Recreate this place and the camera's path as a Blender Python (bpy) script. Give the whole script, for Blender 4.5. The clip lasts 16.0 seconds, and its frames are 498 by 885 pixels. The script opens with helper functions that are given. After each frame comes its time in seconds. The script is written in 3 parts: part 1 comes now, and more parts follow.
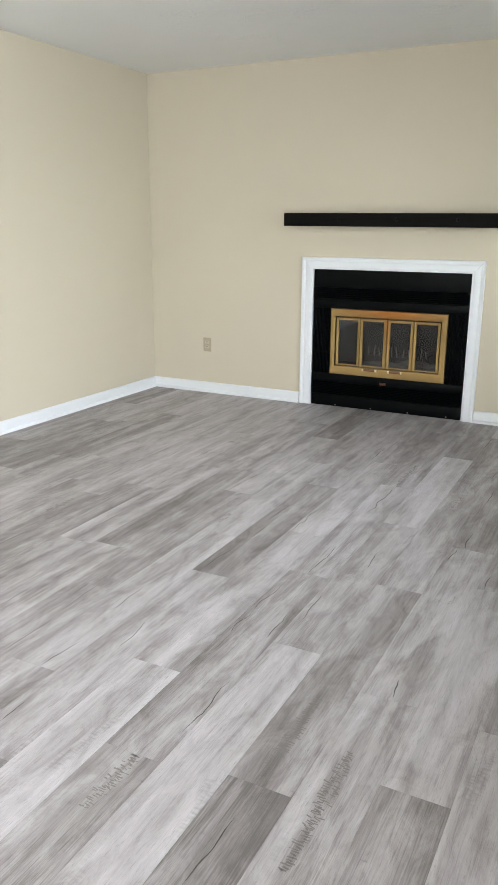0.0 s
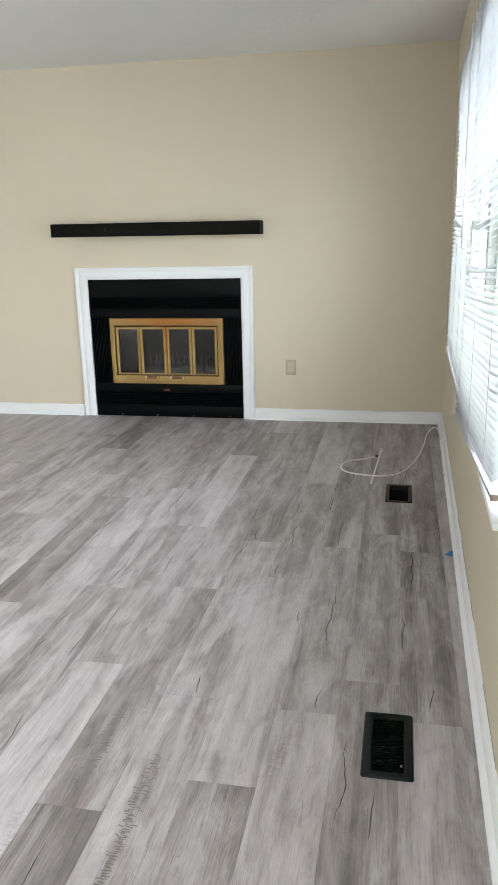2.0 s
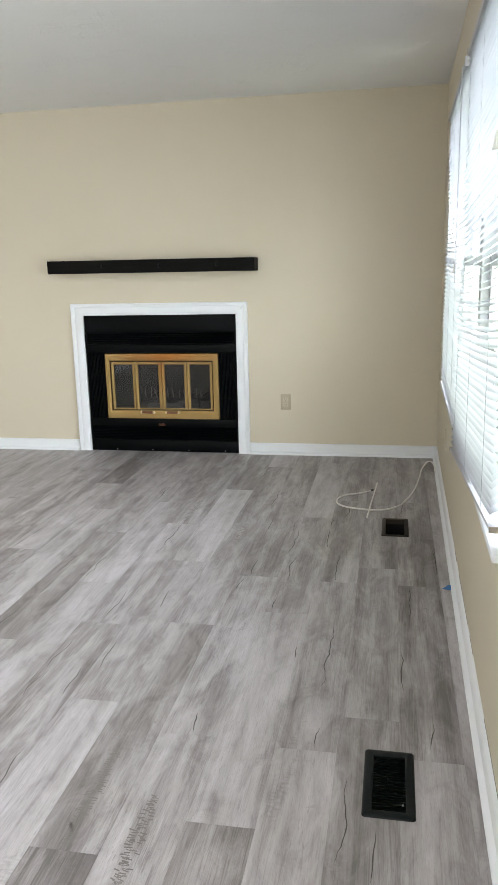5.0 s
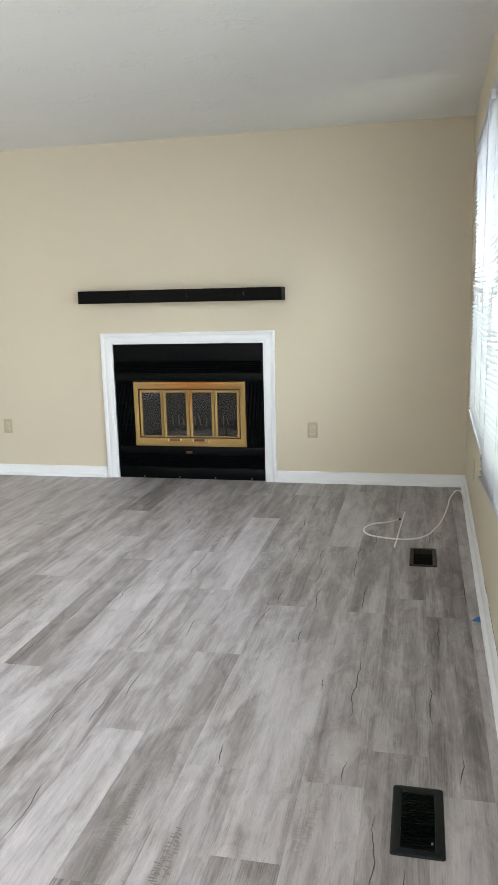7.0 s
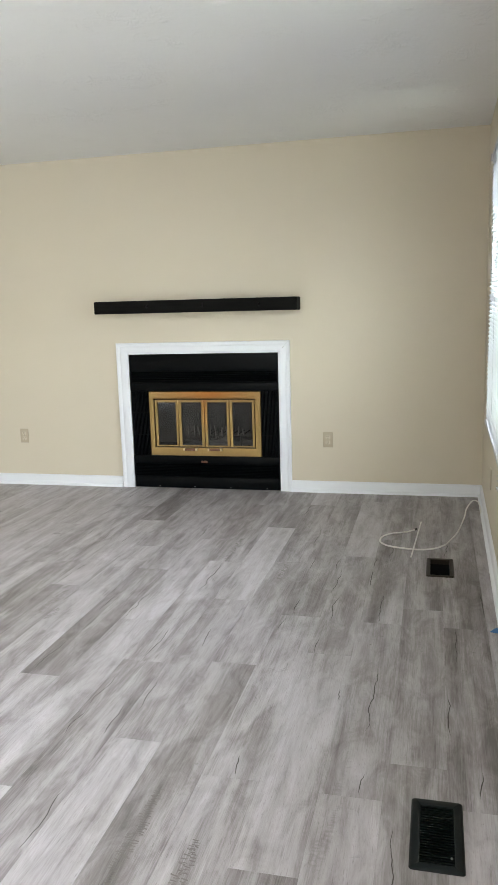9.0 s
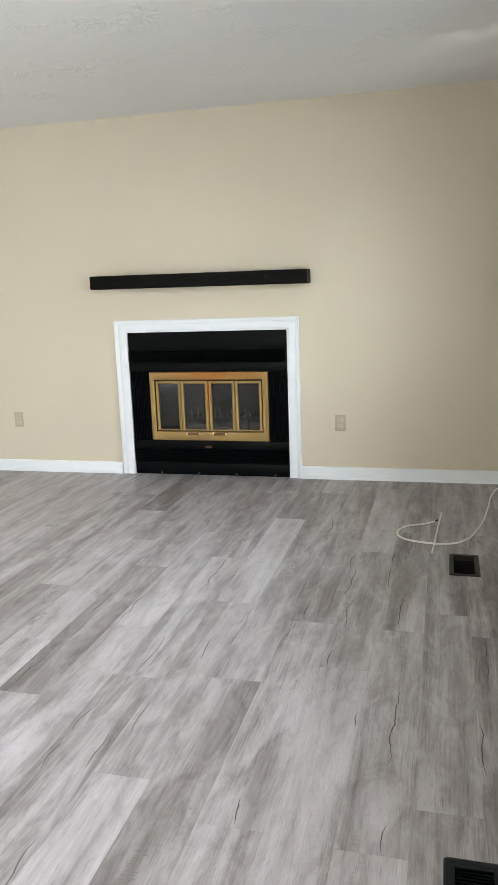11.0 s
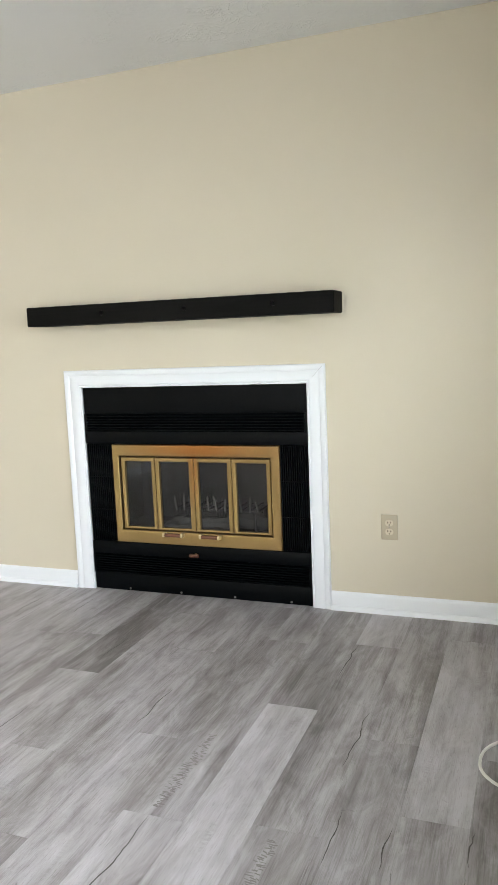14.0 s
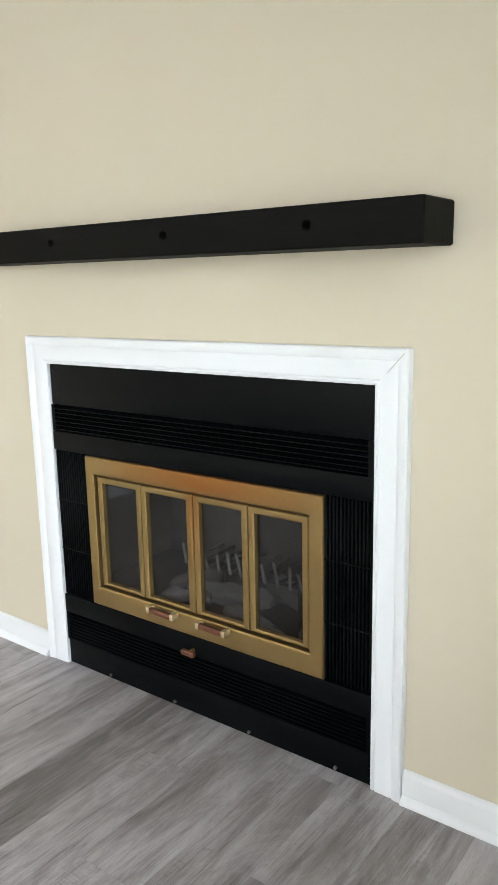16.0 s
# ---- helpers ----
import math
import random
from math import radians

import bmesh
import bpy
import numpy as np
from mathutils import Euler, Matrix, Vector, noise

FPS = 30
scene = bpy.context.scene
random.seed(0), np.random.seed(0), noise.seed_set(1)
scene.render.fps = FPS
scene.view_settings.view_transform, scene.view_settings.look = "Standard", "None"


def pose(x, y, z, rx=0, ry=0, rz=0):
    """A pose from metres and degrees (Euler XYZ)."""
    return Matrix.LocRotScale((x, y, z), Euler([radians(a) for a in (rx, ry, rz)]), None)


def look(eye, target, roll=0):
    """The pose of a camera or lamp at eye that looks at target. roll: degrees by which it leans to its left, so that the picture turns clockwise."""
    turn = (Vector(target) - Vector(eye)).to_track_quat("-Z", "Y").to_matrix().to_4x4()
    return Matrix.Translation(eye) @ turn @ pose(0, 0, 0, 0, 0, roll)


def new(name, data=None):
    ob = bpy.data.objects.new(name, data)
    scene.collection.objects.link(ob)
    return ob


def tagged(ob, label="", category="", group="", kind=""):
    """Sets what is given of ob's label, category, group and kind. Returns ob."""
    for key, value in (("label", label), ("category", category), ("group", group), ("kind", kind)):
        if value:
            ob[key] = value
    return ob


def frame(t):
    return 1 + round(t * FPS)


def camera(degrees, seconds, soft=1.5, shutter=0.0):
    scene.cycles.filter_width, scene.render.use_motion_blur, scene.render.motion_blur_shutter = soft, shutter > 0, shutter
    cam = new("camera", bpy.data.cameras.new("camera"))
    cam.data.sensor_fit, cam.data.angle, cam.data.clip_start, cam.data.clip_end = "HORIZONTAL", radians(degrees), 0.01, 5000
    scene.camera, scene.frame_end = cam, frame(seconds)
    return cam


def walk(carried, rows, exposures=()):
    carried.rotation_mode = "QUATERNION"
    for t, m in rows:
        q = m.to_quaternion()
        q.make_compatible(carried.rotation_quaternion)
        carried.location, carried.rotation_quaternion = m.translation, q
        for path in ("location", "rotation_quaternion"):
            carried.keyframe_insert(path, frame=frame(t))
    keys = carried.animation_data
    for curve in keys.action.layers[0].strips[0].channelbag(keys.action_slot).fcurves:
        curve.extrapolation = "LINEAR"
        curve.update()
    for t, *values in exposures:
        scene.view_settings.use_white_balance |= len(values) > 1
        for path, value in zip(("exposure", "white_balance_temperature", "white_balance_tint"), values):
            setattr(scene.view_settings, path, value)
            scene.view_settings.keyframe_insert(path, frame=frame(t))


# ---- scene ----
cam = camera(36.4, 16.0)
PATH = [
    (0, (-0.374, -5.308, 1.31), (-1.252, -3.597, 0.763), 0.3),
    (0.5, (-0.328, -5.326, 1.33), (-1.055, -3.542, 0.79), -1.7),
    (1, (-0.329, -5.306, 1.309), (-0.941, -3.502, 0.697), -3.7),
    (1.5, (-0.315, -5.323, 1.325), (-0.874, -3.482, 0.781), -2.7),
    (2, (-0.305, -5.325, 1.326), (-0.688, -3.436, 0.791), -1.3),
    (2.5, (-0.313, -5.334, 1.333), (-0.588, -3.416, 0.837), -0.4),
    (3, (-0.318, -5.332, 1.328), (-0.575, -3.401, 0.874), -0.3),
    (3.5, (-0.316, -5.332, 1.328), (-0.593, -3.402, 0.883), -0.6),
    (4, (-0.312, -5.331, 1.324), (-0.613, -3.405, 0.876), -1.1),
    (4.5, (-0.314, -5.327, 1.32), (-0.651, -3.408, 0.868), -1.3),
    (7, (-0.315, -5.334, 1.327), (-0.754, -3.419, 0.954), -1.5),
    (7.5, (-0.314, -5.332, 1.329), (-0.76, -3.417, 0.964), -1.8),
    (8, (-0.32, -5.335, 1.33), (-0.768, -3.418, 0.976), -1.8),
    (8.5, (-0.32, -5.337, 1.333), (-0.781, -3.422, 0.987), -1.7),
    (9, (-0.322, -5.334, 1.327), (-0.798, -3.423, 0.98), -1.7),
    (11.5, (-0.386, -4.828, 1.296), (-0.89, -2.939, 0.877), -2.2),
    (12, (-0.351, -4.621, 1.3), (-0.856, -2.736, 0.861), -2.3),
    (12.5, (-0.364, -4.313, 1.28), (-0.874, -2.435, 0.821), -1.8),
    (13, (-0.39, -3.956, 1.275), (-0.925, -2.074, 0.86), -3.8),
    (13.5, (-0.421, -3.603, 1.254), (-1.081, -1.752, 0.878), -1.1),
    (14, (-0.479, -3.198, 1.208), (-1.186, -1.346, 0.944), -2.4),
    (14.5, (-0.484, -2.776, 1.24), (-1.298, -0.971, 0.957), -2.1),
    (15, (-0.53, -2.363, 1.218), (-1.6, -0.71, 0.869), -1.8),
    (15.5, (-0.615, -1.942, 1.239), (-1.758, -0.335, 0.904), -2.8),
    (16, (-0.626, -1.529, 1.237), (-1.809, 0.033, 0.836), -1.2),
]
EXPOSURES = [(0, 0.03), (1, 0.12), (2.5, 0.08), (9, 0.12), (12.5, 0.28), (14, 0.32), (15, 0.34), (16, 0.38)]
walk(cam, [(t, look(eye, target, roll)) for t, eye, target, roll in PATH], EXPOSURES)

# ---- world and light ----
world = bpy.data.worlds.new("sky")
scene.world = world
world.use_nodes = True
wn = world.node_tree
sky = wn.nodes.new("ShaderNodeTexSky")
sky.sky_type, sky.sun_disc = "NISHITA", False
sky.sun_elevation, sky.sun_rotation = radians(50), radians(250)
wn.links.new(sky.outputs[0], wn.nodes["Background"].inputs[0])
wn.nodes["Background"].inputs[1].default_value = 0.12


def lamp_area(name, m, sx, sy, watts, colour):
    d = bpy.data.lights.new(name, "AREA")
    d.shape, d.size, d.size_y, d.energy, d.color = "RECTANGLE", sx, sy, watts, colour
    ob = new(name, d)
    ob.matrix_world = m
    return ob


d_sun = bpy.data.lights.new("sun", "SUN")
d_sun.energy, d_sun.angle, d_sun.color = 4.0, radians(12), (1.0, 0.96, 0.9)
new("sun", d_sun).matrix_world = look((-2, 7, 9), (0, 0, 0))
# daylight standing in the window's opening (sky from above, lawn from below), and an added fill lamp in an unseen
# opening behind the walker
lamp_area("window_daylight", look((0.62, -2.32, 1.78), (-1.38, -2.32, 0.50)), 2.7, 1.5, 98, (0.88, 0.94, 1.0)).data.spread = radians(150)
lamp_area("lawn_daylight", look((0.62, -2.32, 0.60), (-1.6, -2.32, 1.9)), 2.7, 0.9, 92, (0.88, 1.0, 0.80)).data.spread = radians(150)
lamp_area("rear_fill", look((0.10, -6.85, 1.08), (-4.0, -6.85, 1.08)), 2.06, 1.96, 345, (0.94, 0.985, 1.0))


# ---- materials ----
class Nodes:
    """A small helper round one material's node tree."""

    def __init__(self, name, rough=0.5, metal=0.0, spec=0.5):
        self.m = bpy.data.materials.new(name)
        self.m.use_nodes = True
        self.t = self.m.node_tree
        self.b = self.t.nodes["Principled BSDF"]
        self.b.inputs["Roughness"].default_value = rough
        self.b.inputs["Metallic"].default_value = metal
        self.b.inputs["Specular IOR Level"].default_value = spec
        self.tc = self.t.nodes.new("ShaderNodeTexCoord")

    def put(self, sock, v):
        if isinstance(v, bpy.types.NodeSocket):
            self.t.links.new(v, sock)
        elif v is not None:
            sock.default_value = v

    def set(self, key, v):
        if key == "Base Color" and not isinstance(v, bpy.types.NodeSocket):
            v = (*v, 1)
        self.put(self.b.inputs[key], v)

    def math(self, op, a, b=None, c=None):
        n = self.t.nodes.new("ShaderNodeMath")
        n.operation = op
        for i, v in enumerate((a, b, c)):
            self.put(n.inputs[i], v)
        return n.outputs[0]

    def vec(self, op, a, b):
        n = self.t.nodes.new("ShaderNodeVectorMath")
        n.operation = op
        self.put(n.inputs[0], a)
        self.put(n.inputs[1], b)
        return n.outputs[0]

    def noise(self, co, scale=1.0, detail=3.0, rough=0.55, dist=0.0):
        n = self.t.nodes.new("ShaderNodeTexNoise")
        self.put(n.inputs["Vector"], co)
        for k, v in (("Scale", scale), ("Detail", detail), ("Roughness", rough), ("Distortion", dist)):
            n.inputs[k].default_value = v
        return n.outputs["Fac"]

    def ramp(self, fac, stops):
        n = self.t.nodes.new("ShaderNodeValToRGB")
        self.put(n.inputs[0], fac)
        el = n.color_ramp.elements
        while len(el) < len(stops):
            el.new(0.5)
        for e, (p, c) in zip(el, stops):
            e.position = p
            e.color = (*c, 1) if isinstance(c, tuple) else (c, c, c, 1)
        return n.outputs[0]

    def mix(self, fac, a, b, kind="MIX"):
        n = self.t.nodes.new("ShaderNodeMix")
        n.data_type, n.blend_type = "RGBA", kind
        self.put(n.inputs[0], fac)
        for i, v in ((6, a), (7, b)):
            self.put(n.inputs[i], (*v, 1) if isinstance(v, tuple) else v)
        return n.outputs[2]

    def bump(self, height, strength=0.3, dist=0.002):
        n = self.t.nodes.new("ShaderNodeBump")
        n.inputs["Strength"].default_value, n.inputs["Distance"].default_value = strength, dist
        self.put(n.inputs["Height"], height)
        self.put(self.b.inputs["Normal"], n.outputs[0])


def paint(name, colour, rough, spread, relief, scale=60.0, depth=0.0015):
    k = Nodes(name, rough)
    co = k.tc.outputs["Object"]
    big = k.noise(co, 1.7, 3)
    fine = k.noise(co, scale, 4)
    lo = tuple(c * (1 - spread) for c in colour)
    hi = tuple(min(1, c * (1 + spread)) for c in colour)
    k.set("Base Color", k.mix(k.math("ADD", k.math("MULTIPLY", big, 0.7), k.math("MULTIPLY", fine, 0.3)), lo, hi))
    k.set("Roughness", k.math("ADD", k.math("MULTIPLY", fine, 0.12), rough - 0.06))
    k.bump(fine, relief, depth)
    return k.m


def metal(name, colour, rough, metallic, wear=None, scale=40.0, spec=0.5):
    k = Nodes(name, rough, metallic, spec)
    co = k.tc.outputs["Object"]
    n1, n2 = k.noise(co, 6, 4), k.noise(co, scale, 5)
    c = k.mix(n1, tuple(v * 0.85 for v in colour), tuple(min(1, v * 1.12) for v in colour))
    if wear:
        c = k.mix(k.ramp(n2, [(0.56, 0.0), (0.72, 1.0)]), c, wear)
    k.set("Base Color", c)
    k.set("Roughness", k.math("ADD", k.math("MULTIPLY", n2, 0.25), rough - 0.12))
    k.bump(n2, 0.08, 0.001)
    return k.m


def glass(name, colour, rough=0.0):
    k = Nodes(name, rough)
    k.set("Base Color", colour)
    k.set("Transmission Weight", 1.0)
    k.set("IOR", 1.45)
    return k.m


def ceiling_paint():
    k = Nodes("stomped_ceiling_paint", 0.8)
    co = k.tc.outputs["Object"]
    warp = k.vec("ADD", co, k.vec("MULTIPLY", k.t.nodes.new("ShaderNodeTexNoise").outputs["Color"], (0.05, 0.05, 0.0)))
    crow = k.noise(warp, 9.5, 6, 0.60, 1.8)
    ridges = k.math("ABSOLUTE", k.math("SUBTRACT", crow, 0.5))
    rise = k.ramp(ridges, [(0.0, 1.0), (0.05, 0.25), (0.16, 0.0)])
    patch = k.ramp(k.noise(co, 3.2, 3), [(0.5, 0.0), (0.66, 1.0)])
    k.set("Base Color", k.mix(k.noise(co, 1.2, 3), (0.78, 0.787, 0.80), (0.83, 0.838, 0.852)))
    k.bump(k.math("ADD", k.math("MULTIPLY", rise, patch), k.math("MULTIPLY", k.noise(co, 45, 4), 0.35)), 0.5, 0.006)
    return k.m


def plank_vinyl():
    """Weathered grey oak: broad pale and dark bands, brushed grain, saw marks across it, and splits on the boards far off."""
    k = Nodes("weathered_grey_oak_vinyl", 0.5, 0.0, 0.3)
    info = k.t.nodes.new("ShaderNodeObjectInfo")
    rnd = info.outputs["Random"]
    sep_tone = k.t.nodes.new("ShaderNodeSeparateColor")
    k.put(sep_tone.inputs[0], info.outputs["Color"])
    tone, wild = sep_tone.outputs[0], sep_tone.outputs[1]
    raw = k.t.nodes.new("ShaderNodeSeparateXYZ")
    k.put(raw.inputs[0], k.tc.outputs["Object"])
    x, y = raw.outputs[0], raw.outputs[1]
    off = k.t.nodes.new("ShaderNodeCombineXYZ")
    k.put(off.inputs[0], k.math("MULTIPLY", rnd, 37.0))
    k.put(off.inputs[1], k.math("MULTIPLY", rnd, 91.0))
    co = k.vec("ADD", k.tc.outputs["Object"], off.outputs[0])
    band = k.noise(k.vec("MULTIPLY", co, (12, 0.9, 1)), 1, 3, 0.55, 0.7)
    cloud = k.noise(k.vec("MULTIPLY", co, (13, 4.2, 1)), 1, 6, 0.68, 0.9)
    grain = k.noise(k.vec("MULTIPLY", co, (85, 3.4, 1)), 1, 5, 0.7, 2.2)
    fibre = k.noise(k.vec("MULTIPLY", co, (165, 5.0, 1)), 1, 4, 0.75, 1.2)
    pore = k.noise(k.vec("MULTIPLY", co, (330, 26, 1)), 1, 3, 0.7, 0.6)
    # brushed grain stands out in some stretches and fades in others
    open_grain = k.ramp(k.noise(k.vec("MULTIPLY", co, (6, 1.6, 1)), 1, 2, 0.5, 0.5), [(0.34, 0.35), (0.64, 1.0)])
    f = k.math("ADD", k.math("MULTIPLY", k.math("SUBTRACT", tone, 0.5), 0.47), 0.548)
    for part_noise, gain in ((band, 0.86), (cloud, 0.80)):
        f = k.math("ADD", f, k.math("MULTIPLY", k.math("SUBTRACT", part_noise, 0.5), gain))
    lines = k.math("ADD", k.math("MULTIPLY", k.math("SUBTRACT", grain, 0.5), 0.34), k.math("MULTIPLY", k.math("SUBTRACT", fibre, 0.5), 0.9))
    f = k.math("ADD", f, k.math("MULTIPLY", lines, open_grain))
    col = k.ramp(f, [(0.22, (0.142, 0.129, 0.128)), (0.45, (0.262, 0.243, 0.248)), (0.62, (0.378, 0.356, 0.374)), (0.86, (0.50, 0.482, 0.513))])
    col = k.mix(k.math("MULTIPLY", k.math("MULTIPLY", k.ramp(fibre, [(0.56, 0.0), (0.70, 1.0)]), open_grain), 0.55), col, (0.13, 0.118, 0.112))
    col = k.mix(k.math("MULTIPLY", k.ramp(pore, [(0.58, 0.0), (0.68, 1.0)]), 0.42), col, (0.16, 0.148, 0.142))
    # faint saw marks: short dark strokes across the grain, in long patches
    patch = k.ramp(k.noise(k.vec("MULTIPLY", co, (13, 2.4, 1)), 1, 2), [(0.62, 0.0), (0.69, 1.0)])
    strokes = k.ramp(k.noise(k.vec("MULTIPLY", co, (34, 120, 1)), 1, 4), [(0.42, 0.0), (0.62, 1.0)])
    col = k.mix(k.math("MULTIPLY", k.math("MULTIPLY", patch, strokes), 0.26), col, (0.13, 0.118, 0.11))
    # splits of the boards that have none cut in one by one
    run = k.math("ADD", k.math("MULTIPLY", y, 3.0), k.math("MULTIPLY", rnd, 50.0))
    cell = k.math("FLOOR", run)
    part_of = k.math("FRACT", run)

    def dice(plus):
        n = k.t.nodes.new("ShaderNodeTexWhiteNoise")
        n.noise_dimensions = "1D"
        k.put(n.inputs["W"], k.math("ADD", cell, k.math("ADD", k.math("MULTIPLY", rnd, 13.7), plus)))
        return n.outputs["Value"]

    wob = k.noise(k.vec("MULTIPLY", co, (2, 5, 1)), 1, 5, 0.6)
    wide = k.math("MULTIPLY", k.math("POWER", k.math("SINE", k.math("MULTIPLY", part_of, 3.1416)), 2.0), 0.0016)
    gap = k.math("ABSOLUTE", k.math("ADD", k.math("SUBTRACT", k.math("SUBTRACT", x, 0.02), k.math("MULTIPLY", dice(0.31), 0.13)), k.math("MULTIPLY", k.math("SUBTRACT", wob, 0.5), 0.05)))
    split = k.math("MULTIPLY", k.math("MULTIPLY", k.math("LESS_THAN", gap, wide), k.math("GREATER_THAN", dice(7.77), 0.7)), wild)
    col = k.mix(k.math("MULTIPLY", split, 0.8), col, (0.05, 0.044, 0.04))
    knots = k.ramp(k.noise(k.vec("MULTIPLY", co, (15, 13, 1)), 1, 3, 0.55, 1.6), [(0.70, 0.0), (0.80, 1.0)])
    col = k.mix(k.math("MULTIPLY", knots, 0.6), col, (0.10, 0.09, 0.085))
    k.set("Base Color", col)
    k.set("Roughness", k.math("ADD", k.math("MULTIPLY", grain, 0.25), 0.33))
    k.bump(k.math("SUBTRACT", k.math("ADD", k.math("MULTIPLY", grain, 0.4), k.math("MULTIPLY", fibre, 0.7)), k.math("MULTIPLY", split, 1.2)), 0.5, 0.0016)
    return k.m


def stained_wood(name, dark, light, rough, gx, spec=0.5):
    k = Nodes(name, rough, 0.0, spec)
    co = k.tc.outputs["Object"]
    g = k.noise(k.vec("MULTIPLY", co, gx), 1, 5, 0.6, 0.6)
    k.set("Base Color", k.mix(k.ramp(g, [(0.35, 0.0), (0.75, 1.0)]), dark, light))
    k.set("Roughness", k.math("ADD", k.math("MULTIPLY", g, 0.2), rough - 0.1))
    k.bump(g, 0.25, 0.0015)
    return k.m


def brass_worn():
    """Lacquered antique brass, warmer and redder along the top where heat has reached it."""
    k = Nodes("aged_brass", 0.36, 0.85)
    co = k.tc.outputs["Object"]
    s = k.t.nodes.new("ShaderNodeSeparateXYZ")
    k.put(s.inputs[0], k.tc.outputs["Object"])
    n1, n2 = k.noise(co, 7, 4), k.noise(co, 55, 5)
    c = k.mix(n1, (0.28, 0.188, 0.072), (0.385, 0.27, 0.12))
    heat = k.math("MULTIPLY", k.ramp(s.outputs[2], [(0.675, 0.0), (0.70, 1.0)]), k.ramp(k.math("ABSOLUTE", k.math("ADD", s.outputs[0], 1.95)), [(0.05, 1.0), (0.46, 0.0)]))
    stile = k.math("MULTIPLY", k.ramp(s.outputs[2], [(0.40, 0.0), (0.62, 1.0)]), k.ramp(k.math("ABSOLUTE", k.math("ADD", s.outputs[0], 1.984)), [(0.014, 1.0), (0.03, 0.0)]))
    heat = k.math("MAXIMUM", heat, k.math("MULTIPLY", stile, 0.7))
    c = k.mix(k.math("MULTIPLY", heat, 0.8), c, (0.36, 0.135, 0.03))
    c = k.mix(k.math("MULTIPLY", k.ramp(n2, [(0.6, 0.0), (0.75, 1.0)]), 0.5), c, (0.25, 0.16, 0.07))
    k.set("Base Color", c)
    k.set("Roughness", k.math("ADD", k.math("MULTIPLY", n2, 0.25), 0.24))
    k.bump(n2, 0.08, 0.001)
    return k.m


def lawn_grass():
    k = Nodes("lawn_grass", 0.9)
    co = k.tc.outputs["Object"]
    k.set("Base Color", k.mix(k.noise(co, 3, 6, 0.7), (0.06, 0.12, 0.03), (0.16, 0.24, 0.07)))
    k.bump(k.noise(co, 30, 5), 0.6, 0.05)
    return k.m


WALL = paint("beige_wall_paint", (0.606, 0.551, 0.450), 0.46, 0.02, 0.22, 130, 0.0012)
TRIM = paint("white_trim_paint", (0.765, 0.79, 0.845), 0.36, 0.015, 0.05, 30, 0.001)
CEIL = ceiling_paint()
PLANK = plank_vinyl()
SUBFLOOR = paint("grey_subfloor", (0.16, 0.15, 0.14), 0.9, 0.2, 0.5, 40)
BLACK = metal("black_enamelled_steel", (0.0014, 0.0021, 0.0028), 0.42, 0.0, (0.003, 0.0038, 0.0046), spec=0.08)
SOOT = paint("sooty_firebox_steel", (0.024, 0.023, 0.0225), 0.85, 0.25, 0.05, 14)
BRASS = brass_worn()
SMOKED = glass("smoky_fireplace_glass", (0.52, 0.52, 0.535), 0.0)
MANTEL = stained_wood("black_stained_beam", (0.002, 0.002, 0.002), (0.006, 0.0057, 0.0054), 0.6, (4, 60, 60), 0.10)
HANDLE = stained_wood("reddish_hardwood", (0.085, 0.028, 0.013), (0.17, 0.06, 0.03), 0.4, (12, 90, 90))
ALMOND = paint("almond_plastic", (0.44, 0.38, 0.285), 0.35, 0.02, 0.02, 80)
IVORY = paint("ivory_plastic", (0.60, 0.53, 0.41), 0.35, 0.02, 0.02, 80)
POST = metal("pale_polished_brass", (0.62, 0.52, 0.33), 0.35, 0.7)
SLOT = paint("dark_slot", (0.02, 0.018, 0.016), 0.6, 0.1, 0.02, 80)
STEEL = metal("zinc_screw", (0.34, 0.33, 0.31), 0.4, 0.9)
REG_DARK = metal("dark_green_grey_register", (0.006, 0.0085, 0.0095), 0.5, 0.0, (0.011, 0.014, 0.0145), spec=0.18)
REG_BROWN = metal("dark_brown_register", (0.022, 0.018, 0.013), 0.5, 0.0, (0.04, 0.034, 0.026), spec=0.25)
DUCT = metal("dusty_duct_steel", (0.012, 0.012, 0.013), 0.9, 0.0, spec=0.1)
CABLE = paint("white_cable_jacket", (0.74, 0.73, 0.70), 0.4, 0.02, 0.02, 90)
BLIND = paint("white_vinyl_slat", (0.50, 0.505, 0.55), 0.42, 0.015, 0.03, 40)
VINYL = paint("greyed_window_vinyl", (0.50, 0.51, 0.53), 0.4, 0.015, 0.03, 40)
PANE = glass("window_pane_glass", (0.97, 0.985, 0.98))
CORD = paint("white_cord", (0.72, 0.72, 0.70), 0.8, 0.03, 0.2, 400)
TAPE = paint("blue_masking_tape", (0.03, 0.16, 0.42), 0.6, 0.08, 0.1, 90)
ASH = paint("pale_ceramic_log", (0.16, 0.155, 0.147), 0.9, 0.35, 0.6, 40, 0.006)
GRATE = metal("grey_cast_grate", (0.19, 0.182, 0.172), 0.8, 0.0, (0.12, 0.11, 0.10))
SPLIT = paint("dark_printed_split", (0.055, 0.048, 0.044), 0.7, 0.3, 0.2, 200)
SAWN = paint("brown_grey_saw_mark", (0.185, 0.172, 0.165), 0.6, 0.25, 0.2, 120)
GAP = paint("pale_mitre_gap", (0.42, 0.42, 0.43), 0.9, 0.1, 0.1)
# taupe carries the shade of the near casing edge and the rail end caps
SHADE_TAUPE = paint("shade_taupe_paint", (0.33, 0.285, 0.235), 0.5, 0.03, 0.05, 60)
